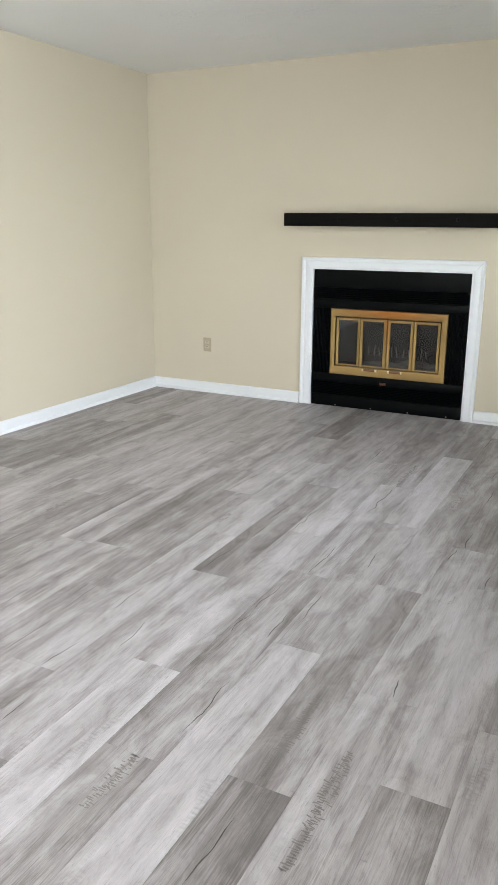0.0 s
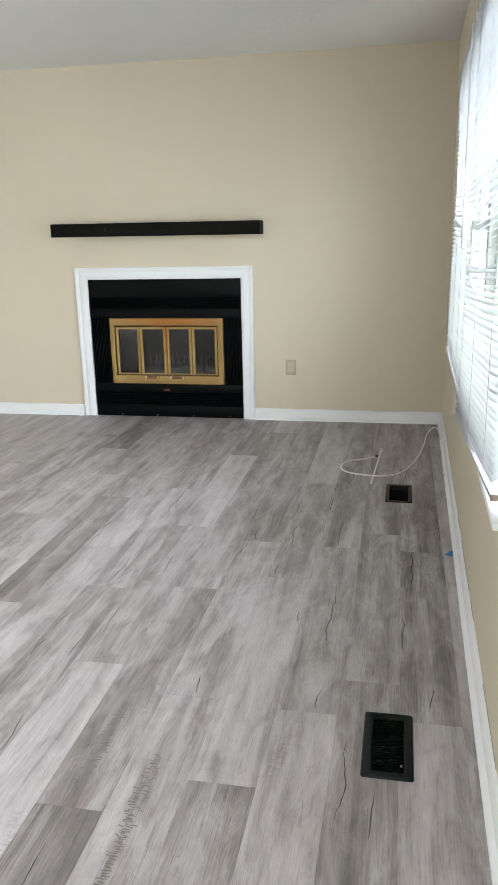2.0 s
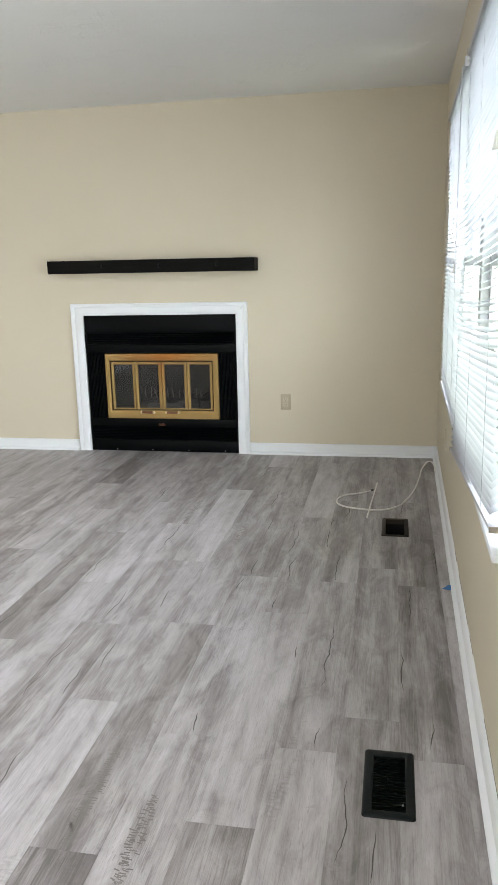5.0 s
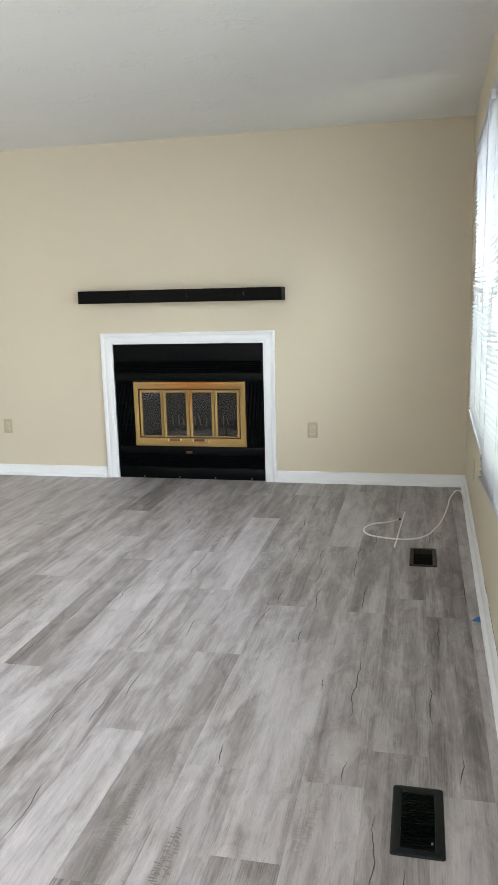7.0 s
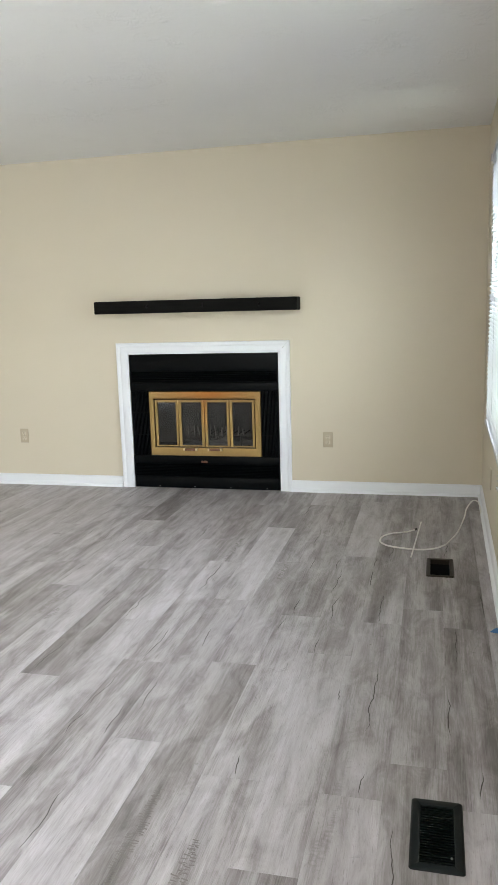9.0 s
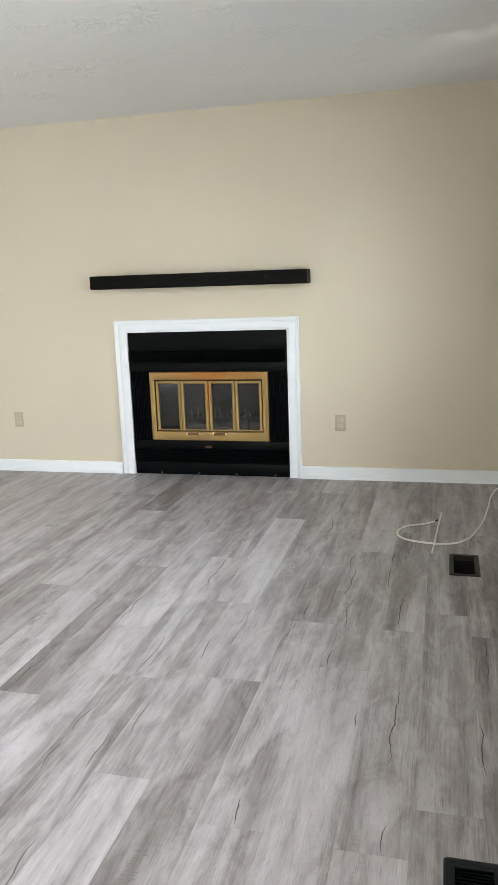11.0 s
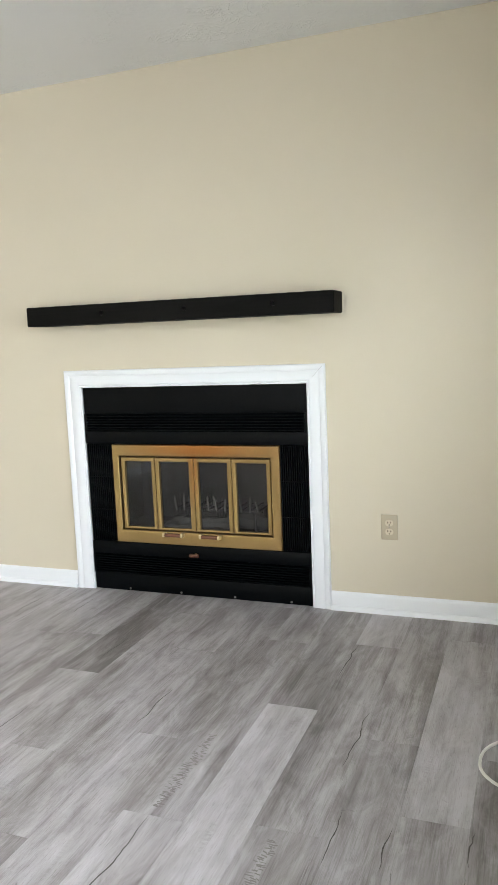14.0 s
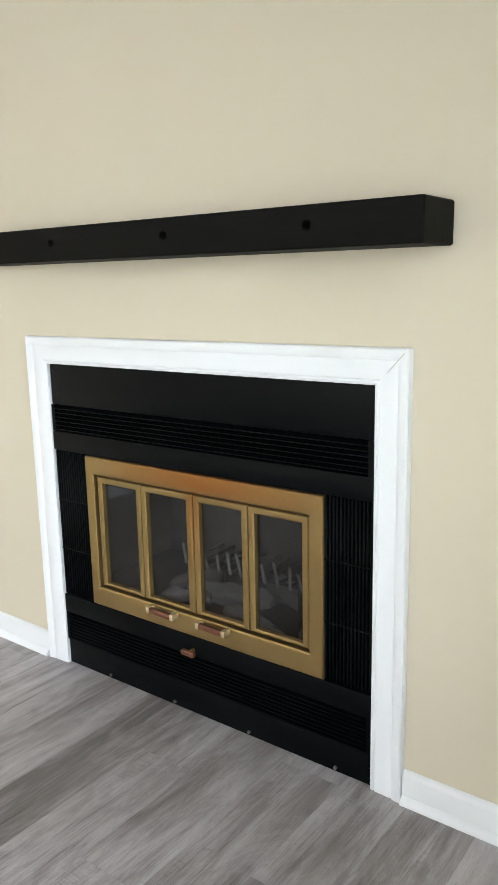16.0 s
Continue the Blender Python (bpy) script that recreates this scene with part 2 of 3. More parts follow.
CAULK = paint("grey_mitre_gap", (0.22, 0.20, 0.18), 0.9, 0.1, 0.1)


# ---- mesh helpers ----
def quads(bm, pts, faces):
    v = [bm.verts.new(p) for p in pts]
    for f in faces:
        try:
            bm.faces.new([v[i] for i in f])
        except ValueError:
            pass
    return v


BOX = ((0, 3, 2, 1), (4, 5, 6, 7), (0, 1, 5, 4), (1, 2, 6, 5), (2, 3, 7, 6), (3, 0, 4, 7))


def box(bm, x0, x1, y0, y1, z0, z1, bevel=0.0, seg=2):
    start = len(bm.verts)
    v = quads(bm, [(x0, y0, z0), (x1, y0, z0), (x1, y1, z0), (x0, y1, z0), (x0, y0, z1), (x1, y0, z1), (x1, y1, z1), (x0, y1, z1)], BOX)
    if bevel:
        es = {e for q in v for e in q.link_edges}
        bmesh.ops.bevel(bm, geom=list(es), offset=bevel, segments=seg, affect="EDGES", profile=0.5)
    return bm


def fresh():
    return bmesh.new()


def boxed(*a, **k):
    return box(fresh(), *a, **k)


def finish(name, bm, material, smooth=False):
    bmesh.ops.recalc_face_normals(bm, faces=bm.faces)
    me = bpy.data.meshes.new(name)
    bm.to_mesh(me)
    bm.free()
    me.materials.append(material)
    if smooth:
        for p in me.polygons:
            p.use_smooth = True
        me.set_sharp_from_angle(angle=radians(38))
    return me


def part(name, bm, material, parent=None, label="", smooth=True):
    ob = new(name, finish(name, bm, material, smooth))
    if parent is not None:
        ob.parent = parent
    return tagged(ob, label)


def thing(name, label, category, group="", at=(0, 0, 0)):
    ob = new(name)
    ob.location = at
    ob.empty_display_size = 0.05
    return tagged(ob, label, category, group)


def holed(us, vs, void, place, thick):
    """A slab in the plane (u, v) with rectangular holes; place(u, v, w) gives the point, w from 0 to thick."""
    bm = fresh()
    nu, nv = len(us) - 1, len(vs) - 1
    solid = [[not any(a <= us[i] + 1e-6 and us[i + 1] <= b + 1e-6 and c <= vs[j] + 1e-6 and vs[j + 1] <= d + 1e-6 for a, b, c, d in void) for j in range(nv)] for i in range(nu)]
    ok = lambda i, j: 0 <= i < nu and 0 <= j < nv and solid[i][j]
    for i in range(nu):
        for j in range(nv):
            if not solid[i][j]:
                continue
            u0, u1, v0, v1 = us[i], us[i + 1], vs[j], vs[j + 1]
            for w in (0, thick):
                quads(bm, [place(u0, v0, w), place(u1, v0, w), place(u1, v1, w), place(u0, v1, w)], [(0, 1, 2, 3)])
            for di, dj, a, b in ((-1, 0, (u0, v0), (u0, v1)), (1, 0, (u1, v0), (u1, v1)), (0, -1, (u0, v0), (u1, v0)), (0, 1, (u0, v1), (u1, v1))):
                if not ok(i + di, j + dj):
                    quads(bm, [place(*a, 0), place(*b, 0), place(*b, thick), place(*a, thick)], [(0, 1, 2, 3)])
    bmesh.ops.remove_doubles(bm, verts=bm.verts, dist=1e-5)
    return bm


def sweep(bm, profile, path, closed_profile=True):
    """Sweeps a profile along a path: path items are functions (a, b) -> point."""
    rings = [[bm.verts.new(p(a, b)) for a, b in profile] for p in path]
    n = len(profile)
    for r0, r1 in zip(rings, rings[1:]):
        for i in range(n if closed_profile else n - 1):
            bm.faces.new((r0[i], r0[(i + 1) % n], r1[(i + 1) % n], r1[i]))
    if closed_profile:
        bm.faces.new(rings[0])
        bm.faces.new(rings[-1])
    return bm


def tube(name, points, radius, material, parent=None, cyclic=False, label=""):
    cu = bpy.data.curves.new(name, "CURVE")
    cu.dimensions, cu.bevel_depth, cu.bevel_resolution, cu.resolution_u, cu.use_fill_caps = "3D", radius, 3, 8, True
    sp = cu.splines.new("BEZIER")
    sp.bezier_points.add(len(points) - 1)
    for b, p in zip(sp.bezier_points, points):
        b.co, b.handle_left_type, b.handle_right_type = p, "AUTO", "AUTO"
    sp.use_cyclic_u = cyclic
    tmp = bpy.data.objects.new(name + "_curve", cu)
    me = bpy.data.meshes.new_from_object(tmp)
    bpy.data.objects.remove(tmp)
    me.name = name
    me.materials.clear()
    me.materials.append(material)
    for p in me.polygons:
        p.use_smooth = True
    ob = new(name, me)
    if parent is not None:
        ob.parent = parent
    return tagged(ob, label)


def rod(bm, a, b, r, n=14, r2=None):
    a, b = Vector(a), Vector(b)
    q = (b - a).to_track_quat("Z", "Y")
    r2 = r if r2 is None else r2
    rings = [[bm.verts.new(p + q @ Vector((rr * math.cos(2 * math.pi * i / n), rr * math.sin(2 * math.pi * i / n), 0))) for i in range(n)] for p, rr in ((a, r), (b, r2))]
    for i in range(n):
        bm.faces.new((rings[0][i], rings[0][(i + 1) % n], rings[1][(i + 1) % n], rings[1][i]))
    bm.faces.new(rings[0][::-1])
    bm.faces.new(rings[1])
    return bm


# ---- the room: x from -4 to 0, y from -9 (behind) to 0 (chimney wall), z from 0 to 2.44 ----
XL, XR, YB, YF, H = -4.0, 0.0, -9.0, 0.0, 2.44
SLANT = Matrix.Rotation(-0.0133, 4, "Z")         # the window wall is slightly out of square
FX0, FX1, FZ1 = -2.563, -1.415, 1.018            # opening in the chimney wall
WY0, WY1, WZ0, WZ1 = -3.628, -1.04, 0.68, 2.02    # window opening
T = 0.14


def structure(name, bm, material, label, category):
    return tagged(part(name, bm, material, smooth=False), label, category, kind="structure")


structure("wall_north", holed([XL - T, FX0, FX1, XR + T], [-0.06, 0, FZ1, H], [(FX0, FX1, 0, FZ1)], lambda u, v, w: (u, YF + w, v), T), WALL, "beige painted chimney wall with fireplace opening", "wall")
# the second hole, behind the walker, is unseen and added for the rear fill
structure("wall_east", holed([YB, -7.9, -5.8, WY0, WY1, YF], [-0.06, 0.08, WZ0, WZ1, 2.08, H], [(WY0, WY1, WZ0, WZ1), (-7.9, -5.8, 0.08, 2.08)], lambda u, v, w: (XR + w, u, v), T), WALL, "beige painted wall with a wide window", "wall").matrix_world = SLANT
structure("wall_west", boxed(XL - T, XL, YB, YF, -0.06, H), WALL, "beige painted plain side wall", "wall")
structure("wall_south", boxed(XL - T, XR + T, YB - T, YB, -0.06, H), WALL, "beige painted plain end wall", "wall")
structure("ceiling", boxed(XL - T, XR + T, YB - T, YF + T, H, H + 0.15), CEIL, "white ceiling with stomped plaster texture", "ceiling")
structure("ground", boxed(-1500, 1500, -1500, 1500, -0.62, -0.6), lawn_grass(), "green lawn outside the house", "ground")

# floor: a subfloor, with a duct hole under each register
REG_FAR = (-0.338, -0.236, -1.650, -1.412)
REG_NEAR = (-0.348, -0.258, -3.672, -3.450)
fx = sorted({XL - T, XR + T, REG_FAR[0], REG_FAR[1], REG_NEAR[0], REG_NEAR[1]})
fy = sorted({YB - T, YF + T + 0.5, REG_FAR[2], REG_FAR[3], REG_NEAR[2], REG_NEAR[3]})
FLOOR = structure("floor", holed(fx, fy, [REG_FAR, REG_NEAR], lambda u, v, w: (u, v, -0.006 - w), 0.05), SUBFLOOR, "floor of weathered grey oak vinyl planks", "floor")

# baseboards with a rounded top and a shoe moulding
BASE = [(0, 0), (0.028, 0), (0.027, 0.008), (0.021, 0.015), (0.0125, 0.019), (0.0125, 0.068), (0.0105, 0.075), (0.006, 0.081), (0.0, 0.083)]


def baseboard(p0, p1, out, m0=0.0, m1=0.0):
    """From p0 to p1 along a wall; out: the way into the room; m0, m1: 1 for a mitre in a corner."""
    p0, p1, o = Vector((*p0, 0)), Vector((*p1, 0)), Vector((*out, 0))
    along = (p1 - p0).normalized()
    ends = [lambda a, b: p0 + o * a + along * a * m0 + Vector((0, 0, b)), lambda a, b: p1 + o * a - along * a * m1 + Vector((0, 0, b))]
    ob = part("baseboard", sweep(fresh(), BASE, ends), TRIM)
    return tagged(ob, "white painted baseboard with shoe moulding", "baseboard", kind="structure")


baseboard((XL, 0), (-2.662, 0), (0, -1), 1, 0)
baseboard((-1.330, 0), (XR, 0), (0, -1), 0, 1)
east_base = baseboard((XR, 0), (XR, -5.8), (-1, 0), 1, 1)
east_base.matrix_world = SLANT
rng = random.Random(5)
for ya, yb in ((-2.05, -2.18), (-2.32, -2.78), (-2.86, -2.99), (-3.36, -3.72), (-3.80, -3.83), (-3.86, -4.0)):
    bm = fresh()
    box(bm, -0.0012, 0.0, yb, ya, 0.0828, 0.0828 + rng.uniform(0.0012, 0.003))
    part("caulk_crack", bm, CAULK, east_base, "dark crack above the board")
baseboard((XL, YB), (XL, 0), (1, 0), 1, 1)

# ---- fireplace ----
fire = thing("fireplace", "black steel fireplace with aged brass glass doors", "fireplace", at=(-1.989, 0, 0))


def fpart(name, bm, material, parent=None, label="", smooth=True):
    ob = part(name, bm, material, fire if parent is None else parent, label, smooth)
    if parent is None:
        ob.matrix_parent_inverse = Matrix.Translation((1.989, 0, 0))
    return ob


FL, FR = FX0 + 0.004, FX1 - 0.004
fpart("top_panel", boxed(FL, FR, -0.006, 0.03, 0.888, FZ1 - 0.003, bevel=0.003), BLACK)
fpart("lintel", boxed(FL, FR, -0.0125, 0.03, 0.742, 0.803, bevel=0.004), BLACK)
fpart("louver_back", boxed(FL, FR, 0.04, 0.05, 0.80, 0.89), SOOT)
for k, x in enumerate((FL, FR - 0.014)):
    fpart("louver_stile", boxed(x, x + 0.014, -0.010, 0.03, 0.8035, 0.8875), BLACK)


def louver(x0, x1, z, depth=0.020, y=-0.010):
    bm = fresh()
    prof = [(0, 0), (0.0016, -0.0005), (depth, 0.0085), (depth, 0.0105), (0.002, 0.003), (0, 0.0025)]
    return sweep(bm, prof, [lambda a, b: (x0, y + a, z + b), lambda a, b: (x1, y + a, z + b)])


for i in range(6):
    fpart("louver", louver(FL + 0.014, FR - 0.014, 0.808 + 0.0132 * i), BLACK)
fpart("lower_panel", boxed(FL, FR, -0.0125, 0.03, 0.188, 0.252, bevel=0.004), BLACK)
for x in (FL, FR - 0.012):
    fpart("louver_stile", boxed(x, x + 0.012, -0.010, 0.03, 0.0885, 0.1875), BLACK)
fpart("louver_back", boxed(FL, FR, 0.04, 0.05, 0.08, 0.19), SOOT)
for i in range(8):
    fpart("louver", louver(FL + 0.012, FR - 0.012, 0.092 + 0.0118 * i), BLACK)
fpart("base_panel", boxed(FL, FR, -0.006, 0.03, 0.002, 0.088, bevel=0.003), BLACK)
for x in (-2.36, -2.08, -1.80, -1.52):
    fpart("base_screw", rod(fresh(), (x, -0.006, 0.014), (x, -0.010, 0.014), 0.005), STEEL)
# ribbed side panels beside the doors
for x0, x1 in ((FL, -2.414), (-1.553, FR)):
    fpart("side_panel", boxed(x0, x1, 0.006, 0.03, 0.2525, 0.7415), BLACK)
    n = 13
    for i in range(n):
        xc = x0 + (x1 - x0) * (i + 0.5) / n
        fpart("rib", boxed(xc - 0.0028, xc + 0.0028, -0.008, 0.0058, 0.254, 0.7405, bevel=0.0015, seg=1), BLACK)
    for z in (0.41, 0.575):
        fpart("panel_joint", boxed(x0 + 0.001, x1 - 0.001, -0.0085, 0.0058, z, z + 0.004), BLACK)

# brass door frame and four bifold doors
BX0, BX1, BZ0, BZ1 = -2.414, -1.553, 0.253, 0.738
IX0, IX1, IZ0, IZ1 = -2.380, -1.596, 0.315, 0.682


def ring(x0, x1, z0, z1, i0, i1, j0, j1, yf, yb, step=0.0):
    """A rectangular frame with a bevelled inner step."""
    bm = fresh()
    loops = [[(x0, yb, z0), (x1, yb, z0), (x1, yb, z1), (x0, yb, z1)],
             [(x0, yf + 0.003, z0), (x1, yf + 0.003, z0), (x1, yf + 0.003, z1), (x0, yf + 0.003, z1)],
             [(x0 + 0.003, yf, z0 + 0.003), (x1 - 0.003, yf, z0 + 0.003), (x1 - 0.003, yf, z1 - 0.003), (x0 + 0.003, yf, z1 - 0.003)],
             [(i0 - step, yf, j0 - step), (i1 + step, yf, j0 - step), (i1 + step, yf, j1 + step), (i0 - step, yf, j1 + step)],
             [(i0, yf + 0.5 * step + 0.001, j0), (i1, yf + 0.5 * step + 0.001, j0), (i1, yf + 0.5 * step + 0.001, j1), (i0, yf + 0.5 * step + 0.001, j1)],
             [(i0, yb, j0), (i1, yb, j0), (i1, yb, j1), (i0, yb, j1)]]
    vs = [[bm.verts.new(p) for p in l] for l in loops]
    for a, b in zip(vs, vs[1:] + vs[:1]):
        for i in range(4):
            bm.faces.new((a[i], a[(i + 1) % 4], b[(i + 1) % 4], b[i]))
    return bm


fpart("door_frame", ring(BX0, BX1, BZ0, BZ1, IX0, IX1, IZ0, IZ1, -0.0145, 0.02, 0.007), BRASS)
EDGES = [IX0 + 0.006, -2.188, -1.984, -1.792, IX1 - 0.004]
GLASS = [(-2.353, -2.208), (-2.167, -2.010), (-1.963, -1.814), (-1.771, -1.621)]
for k in range(4):
    x0, x1 = EDGES[k] + 0.0015, EDGES[k + 1] - 0.0015
    yb = 0.007
    door = fpart("glass_door", ring(x0, x1, IZ0 + 0.006, IZ1 - 0.006, GLASS[k][0], GLASS[k][1], 0.331, 0.656, yb - 0.012, yb + 0.010, 0.004), BRASS)
    pane = fpart("pane", boxed(GLASS[k][0] - 0.004, GLASS[k][1] + 0.004, yb + 0.002, yb + 0.006, 0.327, 0.660), SMOKED, door)
    pane.visible_shadow = False
for k, x0 in enumerate((-2.150, -1.958)):
    handle = fpart("door_handle", boxed(x0 + 0.008, x0 + 0.098, -0.043, -0.028, 0.297, 0.314, bevel=0.004), HANDLE, label="reddish wooden bar handle")
    for x in (x0, x0 + 0.094):
        fpart("handle_post", boxed(x, x + 0.014, -0.044, -0.0145, 0.296, 0.316, bevel=0.003), POST, handle, "pale brass handle post")
knob = fpart("damper_knob", boxed(-2.012, -1.962, -0.050, -0.034, 0.205, 0.222, bevel=0.006), HANDLE, label="reddish wooden damper knob")
fpart("knob_stem", rod(fresh(), (-1.987, -0.034, 0.214), (-1.987, -0.018, 0.214), 0.006), BRASS, knob)
# firebox behind the doors
bm = fresh()
for a in ((FX0, FX0 + 0.02, 0.055, 0.50, 0.0, FZ1), (FX1 - 0.02, FX1, 0.055, 0.50, 0.0, FZ1), (FX0, FX1, 0.50, 0.52, 0.0, FZ1), (FX0, FX1, 0.055, 0.52, FZ1, FZ1 + 0.02), (FX0 + 0.02, FX1 - 0.02, 0.055, 0.50, 0.24, 0.262)):
    box(bm, *a)
fpart("firebox", bm, SOOT, smooth=False)
grate = thing("fire_grate", "pale grey log grate with upright tines behind glass", "fire grate", at=(-1.95, 0.2, 0.263))
for i in range(11):
    x = -0.22 + 0.44 * i / 10
    bm = rod(fresh(), (x, -0.03, 0.120), (x + 0.010 * math.sin(i * 2.3), -0.045, 0.190 + 0.010 * math.sin(i * 1.7)), 0.0050, 8, 0.0042)
    part("tine", bm, GRATE, grate)
    part("bar", rod(fresh(), (x, -0.028, 0.128), (x, 0.16, 0.128), 0.005, 8), SOOT, grate)
for y in (0.0, 0.13):
    part("crossbar", rod(fresh(), (-0.23, y, 0.117), (0.23, y, 0.117), 0.006, 8), SOOT, grate)
for x in (-0.19, 0.19):
    for y in (0.0, 0.13):
        part("leg", rod(fresh(), (x, y, 0.0), (x, y, 0.118), 0.007, 8), SOOT, grate)


def log_lump(length, r, seed):
    bm = fresh()
    rings = []
    for i in range(9):
        u = i / 8
        row = []
        for j in range(10):
            a = 2 * math.pi * j / 10
            rr = r * (0.75 + 0.5 * noise.noise((u * 4 + seed, math.cos(a) * 1.3, math.sin(a) * 1.3))) * (0.55 if i in (0, 8) else 1)
            row.append(bm.verts.new(((u - 0.5) * length, rr * math.cos(a), rr * math.sin(a))))
        rings.append(row)
    for p, q in zip(rings, rings[1:]):
        for j in range(10):
            bm.faces.new((p[j], p[(j + 1) % 10], q[(j + 1) % 10], q[j]))
    bm.faces.new(rings[0])
    bm.faces.new(rings[-1])
    return bm


for px, py, pz, ln, r, turn in ((-2.13, 0.12, 0.292, 0.16, 0.034, 25), (-1.86, 0.10, 0.288, 0.24, 0.030, -12), (-1.66, 0.16, 0.285, 0.13, 0.028, 50), (-2.02, 0.20, 0.300, 0.30, 0.040, 8), (-1.80, 0.28, 0.305, 0.34, 0.046, -20), (-2.20, 0.26, 0.292, 0.20, 0.034, 70)):
    ob = part("ceramic_log", log_lump(ln, r, px * 7), ASH)
    ob.matrix_world = pose(px, py, pz, 0, 0, turn)
    tagged(ob, "pale grey charred log lying in the firebox", "log", "logs in the firebox")

# white casing round the fireplace, mitred, with reeded steps
PROF = [(0.0, 0.0), (0.0, 0.014), (0.006, 0.016), (0.010, 0.013), (0.014, 0.0165), (0.052, 0.018), (0.057, 0.0155), (0.062, 0.0195), (0.070, 0.0215), (0.080, 0.022), (0.0835, 0.019), (0.0845, 0.0)]
TX0, TX1, TZ = FX0 + 0.001, FX1 - 0.001, FZ1 - 0.001
surround = thing("fireplace_surround", "white painted mitred wooden casing round the fireplace", "casing", at=(-1.989, 0, 0))
sides = (("casing_leg", [lambda a, b: (TX0 - a * 1.1, -b, 0.0), lambda a, b: (TX0 - a * 1.1, -b, TZ + a)]),
         ("casing_head", [lambda a, b: (TX0 - a * 1.1, -b, TZ + a), lambda a, b: (TX1 + a, -b, TZ + a)]),
         ("casing_leg", [lambda a, b: (TX1 + a, -b, TZ + a), lambda a, b: (TX1 + a, -b, 0.0)]))
for name, path in sides:
    ob = part(name, sweep(fresh(), PROF, path), TRIM, surround)
    ob.matrix_parent_inverse = Matrix.Translation((1.989, 0, 0))
bm = fresh()
quads(bm, [(TX1 + 0.030, -0.0190, TZ + 0.0292), (TX1 + 0.0305, -0.0190, TZ + 0.0280), (TX1 + 0.076, -0.0232, TZ + 0.0742), (TX1 + 0.0745, -0.0232, TZ + 0.0752)], [(0, 1, 2, 3)])
ob = part("mitre_gap", bm, GAP, surround, "open mitre joint")
ob.matrix_parent_inverse = Matrix.Translation((1.989, 0, 0))

# mantel beam with three plugged bolt recesses in its face
MX0, MX1, MY, MZ0, MZ1 = -2.752, -1.250, -0.145, 1.3160, 1.406


def mantel_beam():
    bm = fresh()
    bz, by = 0.004, 0.004
    holes = [-2.34, -1.922, -1.512]
    zc, r, depth, n = 1.364, 0.0115, 0.03, 16
    # face, cut round the recesses
    cuts = [MX0 + 0.004]
    for hx in holes:
        cuts += [hx - 0.03, hx + 0.03]
    cuts.append(MX1 - 0.004)
    za, zb = MZ0 + bz, MZ1 - bz
    for i in range(0, len(cuts), 2):
        quads(bm, [(cuts[i], MY, za), (cuts[i + 1], MY, za), (cuts[i + 1], MY, zb), (cuts[i], MY, zb)], [(0, 1, 2, 3)])
    for hx in holes:
        inner, outer, deep = [], [], []
        for i in range(n):
            a = 2 * math.pi * i / n + math.pi / n
            c, s_ = math.cos(a), math.sin(a)
            kx = min(0.03 / max(abs(c), 1e-6), (zb - zc if s_ > 0 else zc - za) / max(abs(s_), 1e-6))
            inner.append(bm.verts.new((hx + r * c, MY, zc + r * s_)))
            deep.append(bm.verts.new((hx + r * c, MY + depth, zc + r * s_)))
            outer.append(bm.verts.new((hx + kx * c, MY, zc + kx * s_)))
        for i in range(n):
            j = (i + 1) % n
            bm.faces.new((inner[i], inner[j], outer[j], outer[i]))
            bm.faces.new((inner[i], deep[i], deep[j], inner[j]))
        bm.faces.new(deep)
        corner = [(hx - 0.03, za), (hx + 0.03, za), (hx + 0.03, zb), (hx - 0.03, zb)]
        for cx, cz in corner:
            near = sorted(outer, key=lambda v: (v.co.x - cx) ** 2 + (v.co.z - cz) ** 2)[:2]
            bm.faces.new((near[0], near[1], bm.verts.new((cx, MY, cz))))
    # top, bottom, back and ends with eased edges
    prof = [(MY, za), (MY + 0.0012, MZ0 + 0.0012), (MY + by, MZ0), (-0.001, MZ0), (-0.001, MZ1), (MY + by, MZ1), (MY + 0.0012, MZ1 - 0.0012), (MY, zb)]
    sec = [(MX0, 0.004), (MX0 + 0.004, 0.0), (MX1 - 0.004, 0.0), (MX1, 0.004)]
    rings = []
    for x, inset in sec:
        mid_y, mid_z = MY / 2, (MZ0 + MZ1) / 2
        rings.append([bm.verts.new((x, y + (inset if y < mid_y else 0), z + (inset if z < mid_z else -inset))) for y, z in prof])
    for k in range(3):
        for i in range(8):
            if k == 1 and i == 7:
                continue
            a, b = rings[k], rings[k + 1]
            bm.faces.new((a[i], a[(i + 1) % 8], b[(i + 1) % 8], b[i]))
    bm.faces.new(rings[0])
    bm.faces.new(rings[3])
    bmesh.ops.remove_doubles(bm, verts=bm.verts, dist=2e-4)
    return bm


mantel = tagged(part("mantel_shelf", mantel_beam(), MANTEL, smooth=False), "black stained timber mantel beam with bolt recesses", "mantel shelf")

mantel.matrix_world = Matrix.Translation((-2, 0, 1.36)) @ Matrix.Rotation(0.0047, 4, "Y") @ Matrix.Translation((2, 0, -1.36))
for hx in (-2.34, -1.922, -1.512):
    part("bolt", rod(fresh(), (hx, MY + 0.0305, 1.364), (hx, MY + 0.022, 1.364), 0.0075, 6), BLACK, mantel, "black bolt head in its recess")

